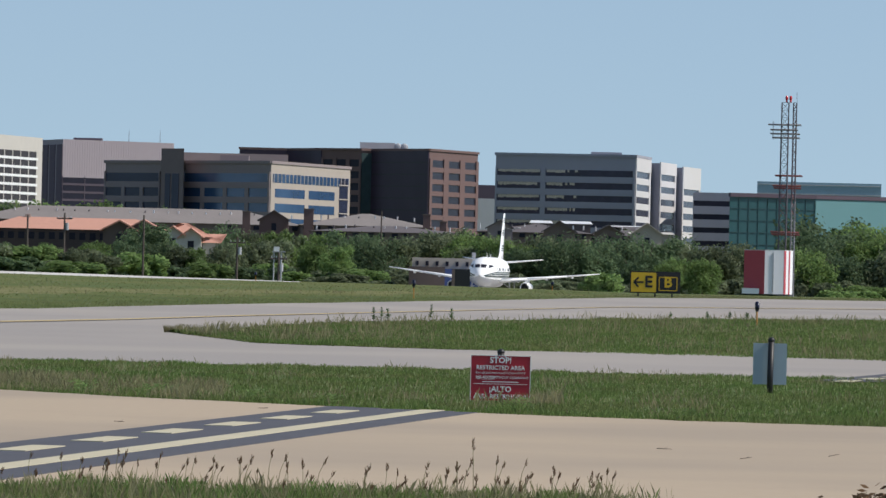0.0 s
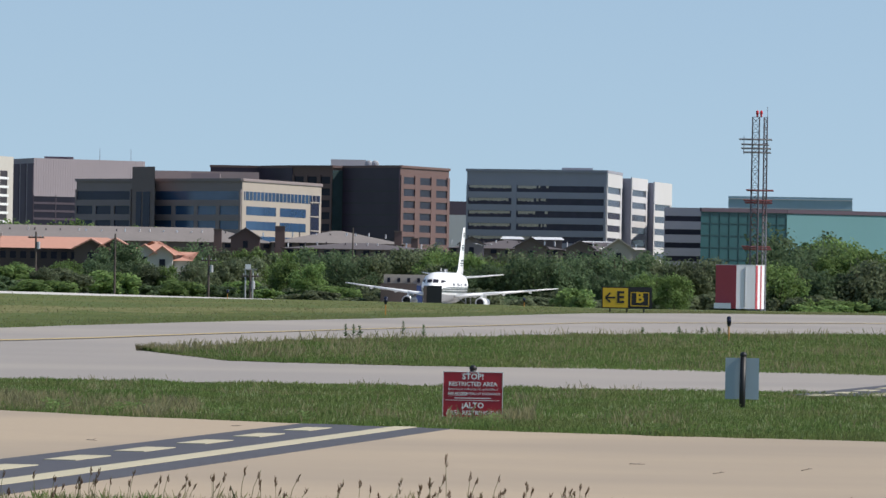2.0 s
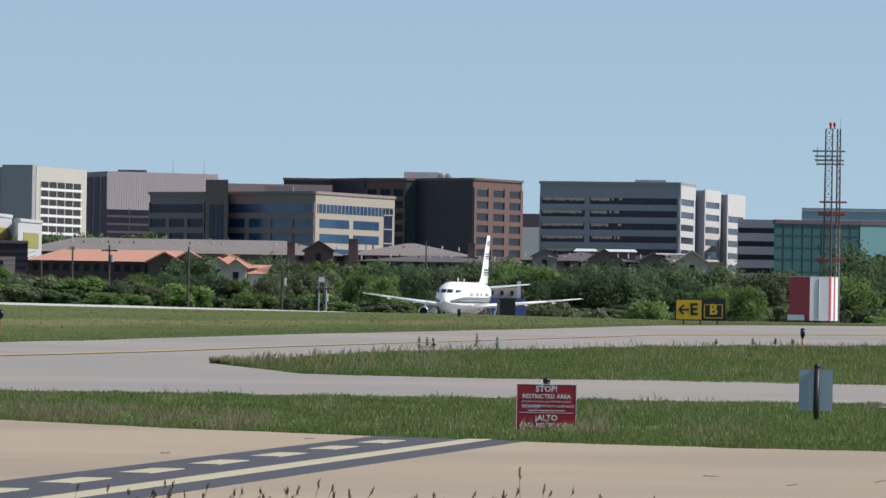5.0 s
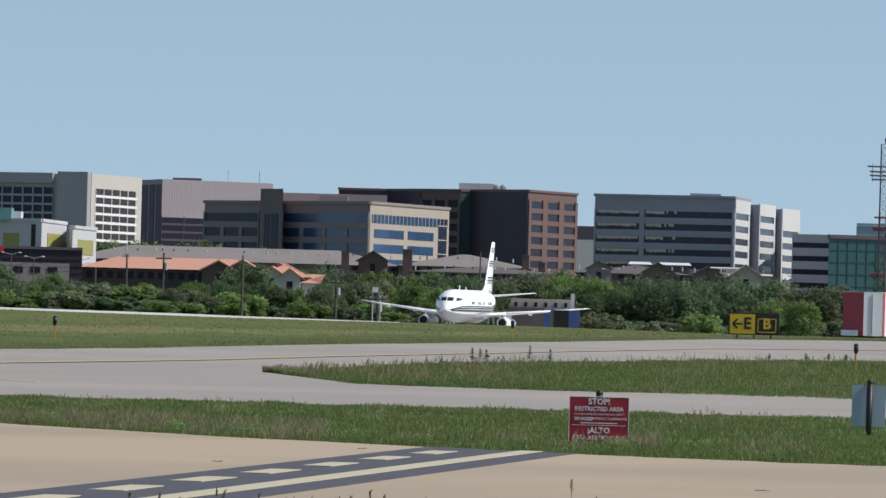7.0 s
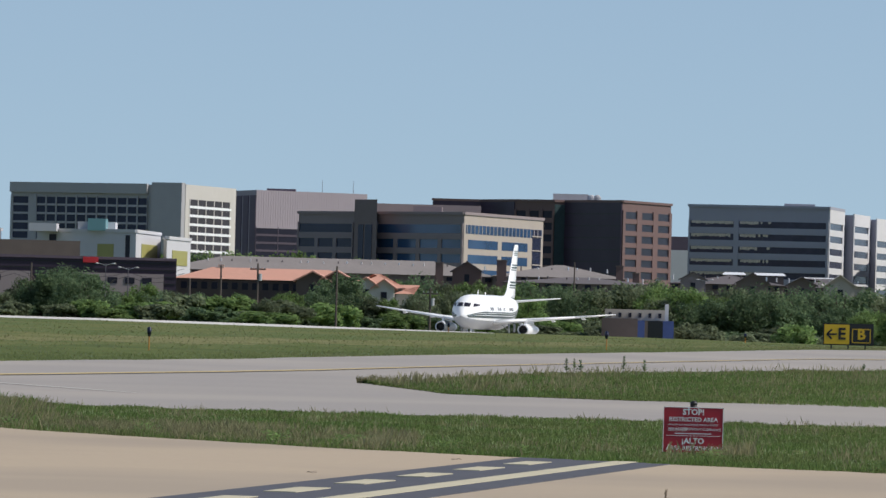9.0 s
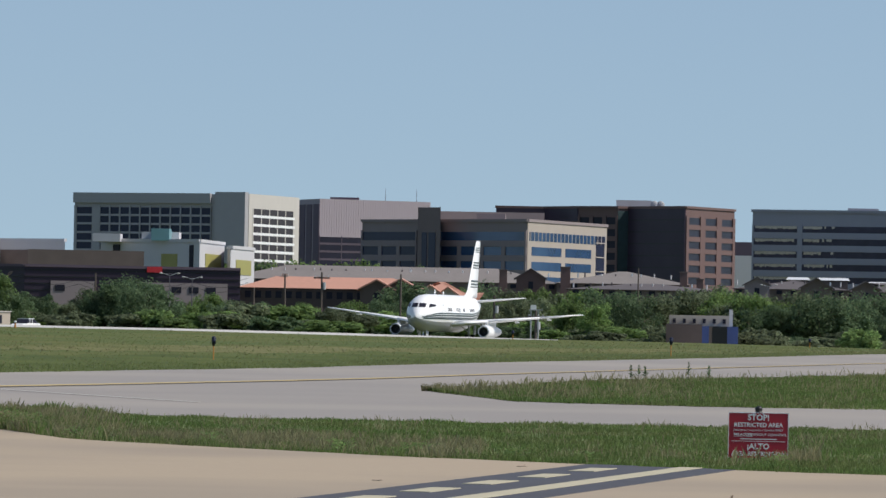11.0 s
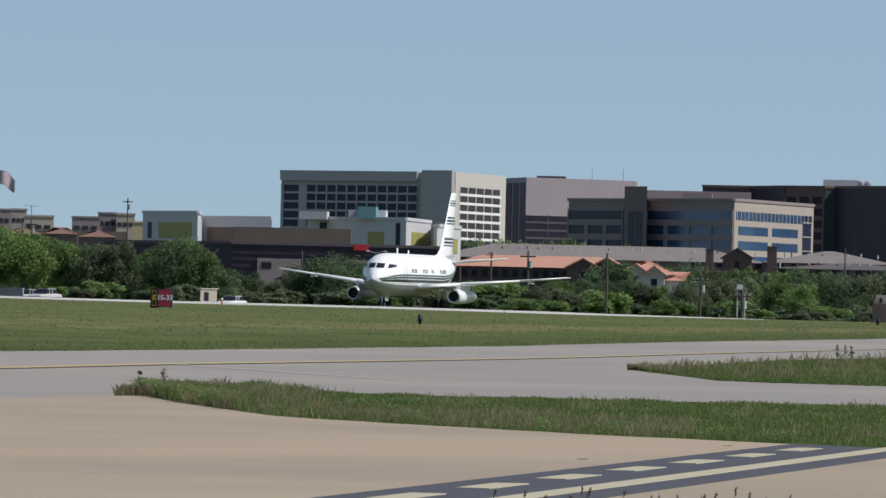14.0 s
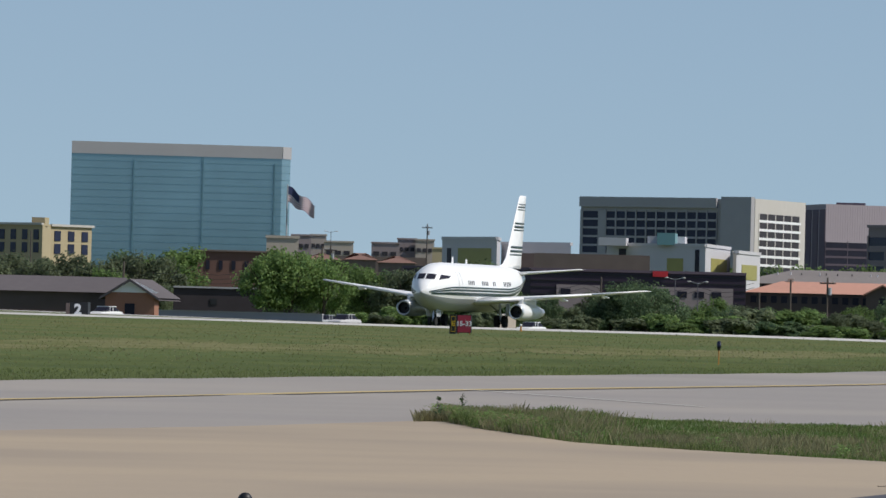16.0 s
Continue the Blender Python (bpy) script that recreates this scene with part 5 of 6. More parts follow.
        part("housing", Shape().box(-w / 2 * k, w / 2 * k, 0, 0.7, 0.0, up(v0, d) - z0), BLACK, s)
        part("side_panel", Shape().box(-w / 2 * k - 0.03, -w / 2 * k + 0.0004 * d, -0.05, 0.0, 0.1, up(v0, d) - z0 - 0.05), W_MUD, s)
        for q in (-w / 3 * k, w / 3 * k):
            part("leg", Shape().rod((q, 0.3, -0.5), (q, 0.3, 0.1), 0.06), METAL, s)
        if txt:
            letters(txt, 0.00205 * d, LETTER, s, pose(0.03, -0.03, (up(v0, d) - z0) / 2, 90), bold=0.03)


def build_lights():
    first = None
    for u, v_top, v_base in ((558, 30, 67), (-50, -3, 33), (-859, 18, 54), (-330, 2, 20), (195, -6, 12)):
        d = min(reach(u, v_base), 286)
        if v_base < 25:
            d = 287
        k = d / K
        x, y = spot(u, d)
        z = ground_z(u, d)
        m = pose(x, y, z)
        h = 0.62 if v_base > 25 else 0.36
        if True:
            first = thing("taxiway_light", "blue taxiway edge light on orange stake", "airfield light", (x, y, z), "taxiway edge lights")
            part("stake", Shape().rod((0, 0, -0.1), (0, 0, h * 0.62), 0.016), ORANGE, first)
            part("base", Shape().rod((0, 0, h * 0.6), (0, 0, h * 0.72), 0.03, 0.055), BLACK, first)
            part("lens", Shape().rod((0, 0, h * 0.70), (0, 0, h * 0.93), 0.055, 0.06).ball((0, 0, h * 0.93), 0.06, 0.06, 0.05), BLUE_LENS, first, "dark blue glass lens", smooth=True)
    for u in (-1210,):
        x, y = spot(u, 284)
        z = ground_z(u, 284)
        s = thing("runway_light", "small orange runway edge marker", "airfield light", (x, y, z), "runway edge markers")
        part("stake", Shape().rod((0, 0, -0.1), (0, 0, 0.22), 0.05, 0.03), ORANGE, s)
        part("lens", Shape().ball((0, 0, 0.25), 0.06, 0.06, 0.05), WHITE, s, smooth=True)


def build_shelter():
    d = 360
    k = d / K
    x, y = spot(578, d)
    zg = up(9, d)
    s = thing("equipment_shelter", "red and white striped airfield equipment shelter", "equipment shelter", (x, y, zg))
    h = 77 * k
    # two visible walls, one towards the runway and one towards the sun
    a, c, b = Vector((-44 * k, 0.5, 0)), Vector((-9 * k, -0.35, 0)), Vector((25 * k, -0.25, 0))
    e, f4 = Vector((43 * k, 1.1, 0)), Vector((-20 * k, 1.6, 0))
    lift = Vector((0, 0, h))
    part("wall", Shape().prism([tuple(p[:2]) for p in (a, c, b, e, f4)], 0, h), BOX_WHITE, s)
    out = Vector((-0.5, -0.9, 0)).normalized() * 0.015
    part("red_band", Shape().add([a + out, c + out, c + out + lift, a + out + lift, a, c, c + lift, a + lift], [(0, 1, 2, 3), (3, 2, 6, 7), (0, 4, 5, 1)]), BOX_RED, s, "red painted wall")
    w = (b - c)
    o2 = Vector((0.9, -0.4, 0)).normalized() * 0.015
    for f0, f1, m, nm in ((0.0, 0.22, BOX_RED, "red_band"), (0.52, 0.66, BOX_RED, "red_band")):
        p, q = b + (e - b) * f0, b + (e - b) * f1
        part(nm, Shape().add([p + o2, q + o2, q + o2 + lift, p + o2 + lift, p, q, q + lift, p + lift], [(0, 1, 2, 3), (3, 2, 6, 7), (0, 4, 5, 1)]), m, s)
    p = c + w * 0.45
    part("door_seam", Shape().box(p.x - 0.02, p.x + 0.02, p.y - 0.05, p.y + 0.02, 0.1, h - 0.1), AIR_GREY, s)
    ctr = (a + b) / 2
    roof = [ctr + (q - ctr) * 1.015 for q in (a, c, b, e, f4)]
    part("roof", Shape().prism([tuple(q[:2]) for q in roof], h, h + 0.025), WHITE, s, "thin white roof slab")
    part("step_unit", Shape().box(a.x - 0.1, a.x + 0.75, a.y - 0.75, a.y - 0.2, 0.0, 0.28), METAL, s)
    # lattice antenna mast
    d = 372
    k = d / K
    x, y = spot(606, d)
    zg = ground_z(606, d)
    m = thing("antenna_mast", "red and grey lattice antenna mast with crossarms", "antenna mast", (x, y, zg))
    top = up(-330, d) - zg
    half = 13.5 * k
    legs = [(-half, -0.2), (-half * 0.1, -0.5), (half * 0.62, 0.1), (half, -0.3)]
    cut = top * 0.50
    for lx, ly in legs:
        part("leg", Shape().rod((lx * 1.02, ly, -0.2), (lx, ly, cut), 0.05, 0.045, 6), MAST_DARK if lx < 0 else MAST_GREY, m)
        part("leg", Shape().rod((lx, ly, cut), (lx * 0.95, ly, top), 0.045, 0.035, 6), MAST_DARK, m)
    nlev = 26
    for i in range(nlev):
        z0, z1 = i * top / nlev, (i + 1) * top / nlev
        for (ax, ay), (bx, by) in ((legs[0], legs[1]), (legs[2], legs[3])):
            part("brace", Shape().rod((ax, ay, z0), (bx, by, z1), 0.014, n=4).rod((bx, by, z0), (ax, ay, z1), 0.014, n=4).rod((ax, ay, z1), (bx, by, z1), 0.014, n=4), MAST_DARK if i > nlev / 2 + 1 else (MAST_RED if i > nlev / 2 - 3 else MAST_GREY), m)
    for v, w0, w1 in ((-290, -36, 22), (-281, -32, 16), (-274, -32, 20), (-267, -28, 20), (-200, -22, 26), (-182, -26, 24), (-178, -24, 24), (-100, -28, 22), (-96, -26, 24)):
        z = up(v, d) - zg
        part("crossarm", Shape().rod((w0 * k, -0.4, z), (w1 * k, -0.4, z), 0.035, n=6).rod((w0 * k, 0.3, z + 0.05), (w1 * k, 0.3, z + 0.05), 0.03, n=6), MAST_RED if v > -250 else MAST_GREY, m)
    for q in (-28, 12):
        part("dipole", Shape().rod((q * k, -0.4, up(-264, d) - zg), (q * k, -0.4, up(-296, d) - zg), 0.02, n=5), MAST_GREY, m)
    for q in (-4.5, 2.5):
        part("obstruction_light", Shape().rod((q * k, 0, top), (q * k, 0, top + 0.14), 0.05).ball((q * k, 0, top + 0.24), 0.08, 0.08, 0.13), material("red_lamp_glass", (0.65, 0.04, 0.05), 0.2), m, "red obstruction lamp", smooth=True)
    part("lightning_rod", Shape().rod((half, 0, top), (half, 0, top + 0.55), 0.014, n=5), MAST_GREY, m)


def build_boundary_marking(near, far, s0, s1, shift, lift, edge=None):
    """Two-line boundary marking on black between two bearings and depths: broken line on one side, solid on the other."""
    g = thing("boundary_marking", "yellow broken and solid boundary lines on black ground", "pavement marking", (0, 0, 0), kind="structure")

    def on(u, v):
        d = reach(u, v)
        return Vector((*spot(u, d), 0.0))
    A, B = on(*near), on(*far)
    w = (A - B).normalized()
    n = Vector((w.y, -w.x, 0))
    if n.y > 0:
        n = -n
    wd, off = 0.24, 0.66
    span = 3.24

    def bar(a, b, o0, o1, z):
        sh = Shape()
        m = max(1, int((b - a) / 2))
        for i in range(m + 1):
            for o in (o0, o1):
                p = B + w * (a + (b - a) * i / m) + n * o
                sh.v.append(Vector((p.x, p.y, ground_z(K * math.atan2(p.x, p.y), math.hypot(p.x, p.y)) + z + lift)))
        for i in range(m + 1):
            for o in (o0, o1):
                q = sh.v[2 * i + (0 if o == o0 else 1)]
                sh.v.append(Vector((q.x, q.y, q.z - 0.01)))
        k = 2 * (m + 1)
        sh.f = [(2 * i, 2 * i + 2, 2 * i + 3, 2 * i + 1) for i in range(m)] + [(2 * i + 1, 2 * i + 3, k + 2 * i + 3, k + 2 * i + 1) for i in range(m)] + [(0, 1, k + 1, k), (2 * m, k + 2 * m, k + 2 * m + 1, 2 * m + 1)]
        return sh

    def start(o):
        """Where a line at the offset o leaves the grass."""
        s = s0
        while edge and s < s1:
            p = B + w * s + n * o
            if math.hypot(p.x, p.y) < edge(K * math.atan2(p.x, p.y)) - 0.15:
                break
            s += 0.1
        return s
    for k in range(6):
        a, b = -0.45 + 1.58 * k / 6, -0.45 + 1.58 * (k + 1) / 6
        part("black_ground", bar(start((a + b) / 2), s1, a, b + 0.001, 0.020), MARK_BLACK, g, "matt black painted ground")
    part("solid_line", bar(start(off), s1, off - 0.11, off + 0.11, 0.026), MARK, g, "solid pale yellow line")
    i = math.floor((s0 - shift) / span)
    while i * span + shift < s1:
        s = i * span + shift
        if s + span * 0.5 > start(0) + 0.3:
            part("dash", bar(max(s, start(0)), s + span * 0.5, -wd / 2, wd / 2, 0.026), MARK, g, "pale yellow dash")
        i += 1


def build_poles():
    first = None
    for i, (u, d, v) in enumerate(((-364, 950, -70), (-110, 1300, -122), (-530, 1000, -104), (-670, 980, -105), (-735, 980, -100), (-790, 940, -76), (-290, 900, -44), (-1070, 980, -96), (-1565, 1200, -138), (-1550, 1200, -140), (-1915, 860, -102), (-2080, 1400, -152), (-1380, 1500, -182))):
        x, y = spot(u, d)
        z = ground_z(u, d)
        h = up(v, d) - z
        s = thing("utility_pole", "weathered wooden utility pole", "utility pole", (x, y, z), "utility poles")
        part("post", Shape().rod((0, 0, -0.5), (0, 0, h), 0.17, 0.12), WOOD_POLE, s)
        if i % 3:
            continue
        part("crossarm", Shape().box(-1.1, 1.1, -0.07, 0.07, h - 0.9, h - 0.7), WOOD_POLE, s)
        for q in (-0.9, -0.3, 0.3, 0.9):
            part("insulator", Shape().rod((q, 0, h - 0.7), (q, 0, h - 0.45), 0.06, 0.04, 6), AIR_GREY, s)
        part("transformer", Shape().rod((0.35, 0, h - 2.4), (0.35, 0, h - 1.4), 0.24, n=10), AIR_GREY, s)
    for u, d, v in ((121, 1200, -97), (-899, 1010, -92), (-939, 1020, -98), (-1550, 1500, -165)):
        x, y = spot(u, d)
        z = ground_z(u, d)
        h = up(v, d) - z
        s = thing("street_lamp", "grey street lamp with two pale heads", "street lamp", (x, y, z), "street lamps")
        part("pole", Shape().rod((0, 0, -0.3), (0, 0, h), 0.09, 0.06), MAST_DARK, s)
        for q in (-1, 1):
            part("arm", Shape().rod((0, 0, h - 0.3), (q * 1.0, 0, h), 0.05, 0.04, 6), AIR_GREY, s)
            part("lamp_head", Shape().ball((q * 1.25, 0, h), 0.28, 0.2, 0.10, 8, 5), W_LIGHT, s, "pale lamp head", smooth=True)
    # power lines
    for v in (-92, -84, -76):
        s = thing("power_line", "thin dark overhead power line", "cable", (0, 0, 0), "overhead lines")
        sh = Shape()
        us = list(range(-2300, -700, 100))
        for a, b in zip(us, us[1:]):
            for q in range(4):
                f = lambda t: (*spot(a + (b - a) * t, 985), up(v, 985) - 4 * t * (1 - t) * 0.8)
                sh.rod(f(q / 4), f((q + 1) / 4), 0.035, n=4)
        part("cable", sh, BLACK, s)
    # grey wall by the far service road, and equipment on posts
    x, y = spot(-1700, 740)
    s = thing("boundary_wall", "long low grey concrete boundary wall", "wall", (x, y, 0))
    part("wall", panel(Shape(), spot(-2260, 752), spot(-1560, 735), 0, face_out(spot(-2260, 752), spot(-1560, 735))[3], 0, up(-17, 740), 0, 0.3), W_GREY, s, here=False)
    part("coping", panel(Shape(), spot(-2260, 752), spot(-1560, 735), 0, face_out(spot(-2260, 752), spot(-1560, 735))[3], up(-17, 740), up(-18.5, 740), -0.1, 0.4), W_STONE, s, here=False)
    d = 1000
    x, y = spot(-292, d)
    s = thing("equipment_rack", "white equipment boxes on two grey posts", "equipment", (x, y, -1))
    for q in (-0.55, 0.5):
        part("post", Shape().rod((q, 0, 0), (q, 0, up(-46, d) + 1), 0.11), AIR_GREY, s)
    part("equipment_box", Shape().box(-0.6, 0.2, -0.3, 0.3, up(-46, d) + 1, up(-54, d) + 1), WHITE, s)
    part("platform", Shape().box(-0.8, 1.1, -0.4, 0.4, up(-44.5, d) + 1, up(-46, d) + 1), AIR_GREY, s)
    # flag
    d = 1700
    x, y = spot(-1629, d)
    s = thing("flag_pole", "tall flagpole with red, white and blue striped flag", "flag", (x, y, 0))
    top = up(-246, d)
    part("pole", Shape().rod((0, 0, -1), (0, 0, top), 0.28, 0.16), AIR_GREY, s)
    k = d / K

    def wave(a, b):
        """a along the fly, b down the hoist, both 0 to 1."""
        return Vector((0.2 + a * 47 * k, 0.7 * math.sin(a * 9) * (0.3 + a), up(-243, d) - a * 32 * k - b * (29 - 6 * a) * k + 0.35 * math.sin(a * 11 + b)))
    for i in range(13):
        sh = Shape()
        for j in range(15):
            sh.v += [wave(j / 14, i / 13), wave(j / 14, (i + 1) / 13), wave(j / 14, i / 13) + Vector((0, 0.05, 0)), wave(j / 14, (i + 1) / 13) + Vector((0, 0.05, 0))]
        sh.f = [q for j in range(14) for q in ((4 * j, 4 * j + 1, 4 * j + 5, 4 * j + 4), (4 * j + 6, 4 * j + 7, 4 * j + 3, 4 * j + 2))]
        part("flag_stripe", sh, FLAG_WHITE if i % 2 else FLAG_RED, s)
    sh = Shape()
    for j in range(7):
        sh.v += [wave(j / 14, 0) - Vector((0, 0.06, 0)), wave(j / 14, 7 / 13) - Vector((0, 0.06, 0))]
    sh.f = [(2 * j, 2 * j + 1, 2 * j + 3, 2 * j + 2) for j in range(6)]
    part("canton", sh, FLAG_BLUE, s, "dark blue canton")


def build_hut():
    b, p = block("beige_hut", "low beige hut behind the runway sign", [(-1248, 800), (-1219, 802)], 5, up(-25, 800), W_BEIGE, category="building")
    part("door", panel(Shape(), p[0], p[1], 0.6, 1.3, up(-4, 800), up(-19, 800), 0, 0.06), DARK_GLASS, b, here=False)
    part("parapet", panel(Shape(), p[0], p[1], -0.1, face_out(p[0], p[1])[3] + 0.1, up(-24, 800), up(-26, 800), -0.3, 0.12), W_CREAM, b, here=False)


def car(u, d, mat, label, h=1.45, w=4.4, van=False):
    x, y = spot(u, d)
    z = up(crest(u) - 1.5, d) if d < 700 else max(ground_z(u, d), up(crest(u) - 1, d))
    c = thing("parked_vehicle", label, "vehicle", (x, y, z - 0.5), "parked vehicles", turn=68)
    def section(x, half, z0, z1):
        """A rounded cross-section of the body at the station x."""
        return [(x, -half * 0.92, z0), (x, -half, z0 + (z1 - z0) * 0.35), (x, -half * 0.97, z1 - (z1 - z0) * 0.15), (x, -half * 0.82, z1), (x, half * 0.82, z1), (x, half * 0.97, z1 - (z1 - z0) * 0.15), (x, half, z0 + (z1 - z0) * 0.35), (x, half * 0.92, z0)]
    waist = h * 0.62
    low = [(-0.50, 0.70, 0.40, waist * 0.72), (-0.46, 0.82, 0.28, waist * 0.88), (-0.20, 0.88, 0.22, waist), (0.20, 0.88, 0.22, waist * 1.03), (0.44, 0.85, 0.26, waist * 1.02), (0.50, 0.76, 0.36, waist * 0.85)]
    part("body", Shape().loft([section(a * w, b, c0, c1) for a, b, c0, c1 in low]), mat, c, smooth=False)
    top = [(-0.26, 0.76, waist * 0.96, waist * 0.98), (-0.13, 0.70, waist * 0.96, h - 0.06), (0.20, 0.70, waist * 0.96, h - 0.06), (0.40, 0.74, waist * 0.96, waist * 1.0)] if not van else [(-0.36, 0.80, waist * 0.96, waist * 0.98), (-0.26, 0.80, waist * 0.96, h - 0.06), (0.49, 0.80, waist * 0.96, h - 0.06)]
    part("glass", Shape().loft([section(a * w, b, c0, c1) for a, b, c0, c1 in top]), DARK_GLASS, c, "dark tinted windows")
    part("roof_panel", Shape().loft([section(a * w, 0.70, h - 0.08, h) for a in (-0.13, 0.04, 0.22)]), mat, c)
    for q in (-0.85, 0.80):
        for e in (-0.10, 0.04):
            part("pillar", Shape().rod((e * w, q * 0.9, waist), (e * w * 0.9 + 0.1, q * 0.82, h - 0.04), 0.045, n=5), mat, c)
    for q in (-0.6, 0.6):
        part("headlight", Shape().ball((-0.485 * w, q, waist * 0.72), 0.06, 0.16, 0.08, 8, 5), LETTER, c, "clear headlight lens")
    for q in (-w * 0.31, w * 0.31):
        for s in (-0.8, 0.8):
            part("wheel", Shape().rod((q, s - 0.1, 0.32), (q, s + 0.1, 0.32), 0.32, n=12), RUBBER, c)


build_signs()
build_lights()
build_shelter()
build_boundary_marking((-733, 319.2), (-114.2, 229.6), -4, 30, -1.14, 0.0, edge_a)
build_boundary_marking((800, 153), (1010, 125.5), -2, 27, 0.4, 0.006)
build_poles()
build_hut()
for cu, cd, cm, cl_, chh, cww, cv in ((-1522, 760, W_WHITE, "white pickup parked beyond the runway", 1.5, 4.8, False), (-1945, 704, WHITE, "white sedan parked by the brick house", 1.4, 4.4, False), (-1870, 800, SIGN_RED, "small red car beyond the runway", 0.9, 3.4, False),
                                 (-2105, 830, W_LIGHT, "pale car parked by the house", 1.4, 4.4, False), (-1192, 770, WHITE, "white car parked behind the runway", 1.4, 4.4, False), (-1556, 790, AIR_GREY, "grey sedan parked beyond the runway", 1.4, 4.4, False)):
    car(cu, cd, cm, cl_, chh, cww, cv)


# ---------------------------------------------------------------- grass
def blades(name, label, lo, hi, u0, u1, count, h0, h1, width, mat, seed, keep=None, lift=0.0, bias=1.0):
    """Single blades strewn between two ranges; keep(u, d): the odds that one grows there."""
    r = np.random.RandomState(seed)
    U = r.uniform(u0, u1, count)
    F = r.uniform(0, 1, count) ** bias
    A = r.uniform(0, math.tau, count)
    H = r.uniform(h0, h1, count)
    V, Q = [], []
    for u, f, a, h in zip(U, F, A, H):
        a0, a1 = lo(u), hi(u)
        if a1 <= a0:
            continue
        d = a0 + (a1 - a0) * f
        if keep and r.uniform() > keep(u, d):
            continue
        h *= max(0.4, 1.0 + 0.9 * noise.noise((u * 0.012, d * 0.35, seed)) + 0.45 * noise.noise((u * 0.06, d * 1.1, seed + 9)))
        x, y = spot(u, d)
        z = ground_z(u, d) + lift
        c, s = math.cos(a) * width / 2, math.sin(a) * width / 2
        lx, ly = r.uniform(-0.45, 0.45) * h, r.uniform(-0.45, 0.45) * h
        o = len(V)
        V += [(x - c, y - s, z - 0.01), (x + c, y + s, z - 0.01), (x + lx * 0.4 + c * 0.6, y + ly * 0.4 + s * 0.6, z + h * 0.6), (x + lx, y + ly, z + h)]
        Q += [(o, o + 1, o + 2), (o, o + 2, o + 3)]
    me = bpy.data.meshes.new(name)
    me.from_pydata(V, [], Q)
    me.materials.append(mat)
    return tagged(new(name, me), label, "grass", kind="stuff")


EA = {u: edge_a(u) for u in range(-1400, 1200, 10)}
EB = {u: edge_b(u) for u in range(-1400, 1200, 10)}
EC = {u: edge_c(u) for u in range(-480, 1200, 10)}
ED = {u: edge_d(u) for u in range(-480, 1200, 10)}
EE = {u: edge_e(u) for u in range(-2600, 1200, 10)}
pick = lambda tab: (lambda u: tab[int(min(max(u, min(tab)), max(tab)) // 10 * 10)])
patch = lambda u, d, q: noise.noise((u * 0.006, d * 0.09, q)) + 0.5 * noise.noise((u * 0.03, d * 0.4, q + 3))


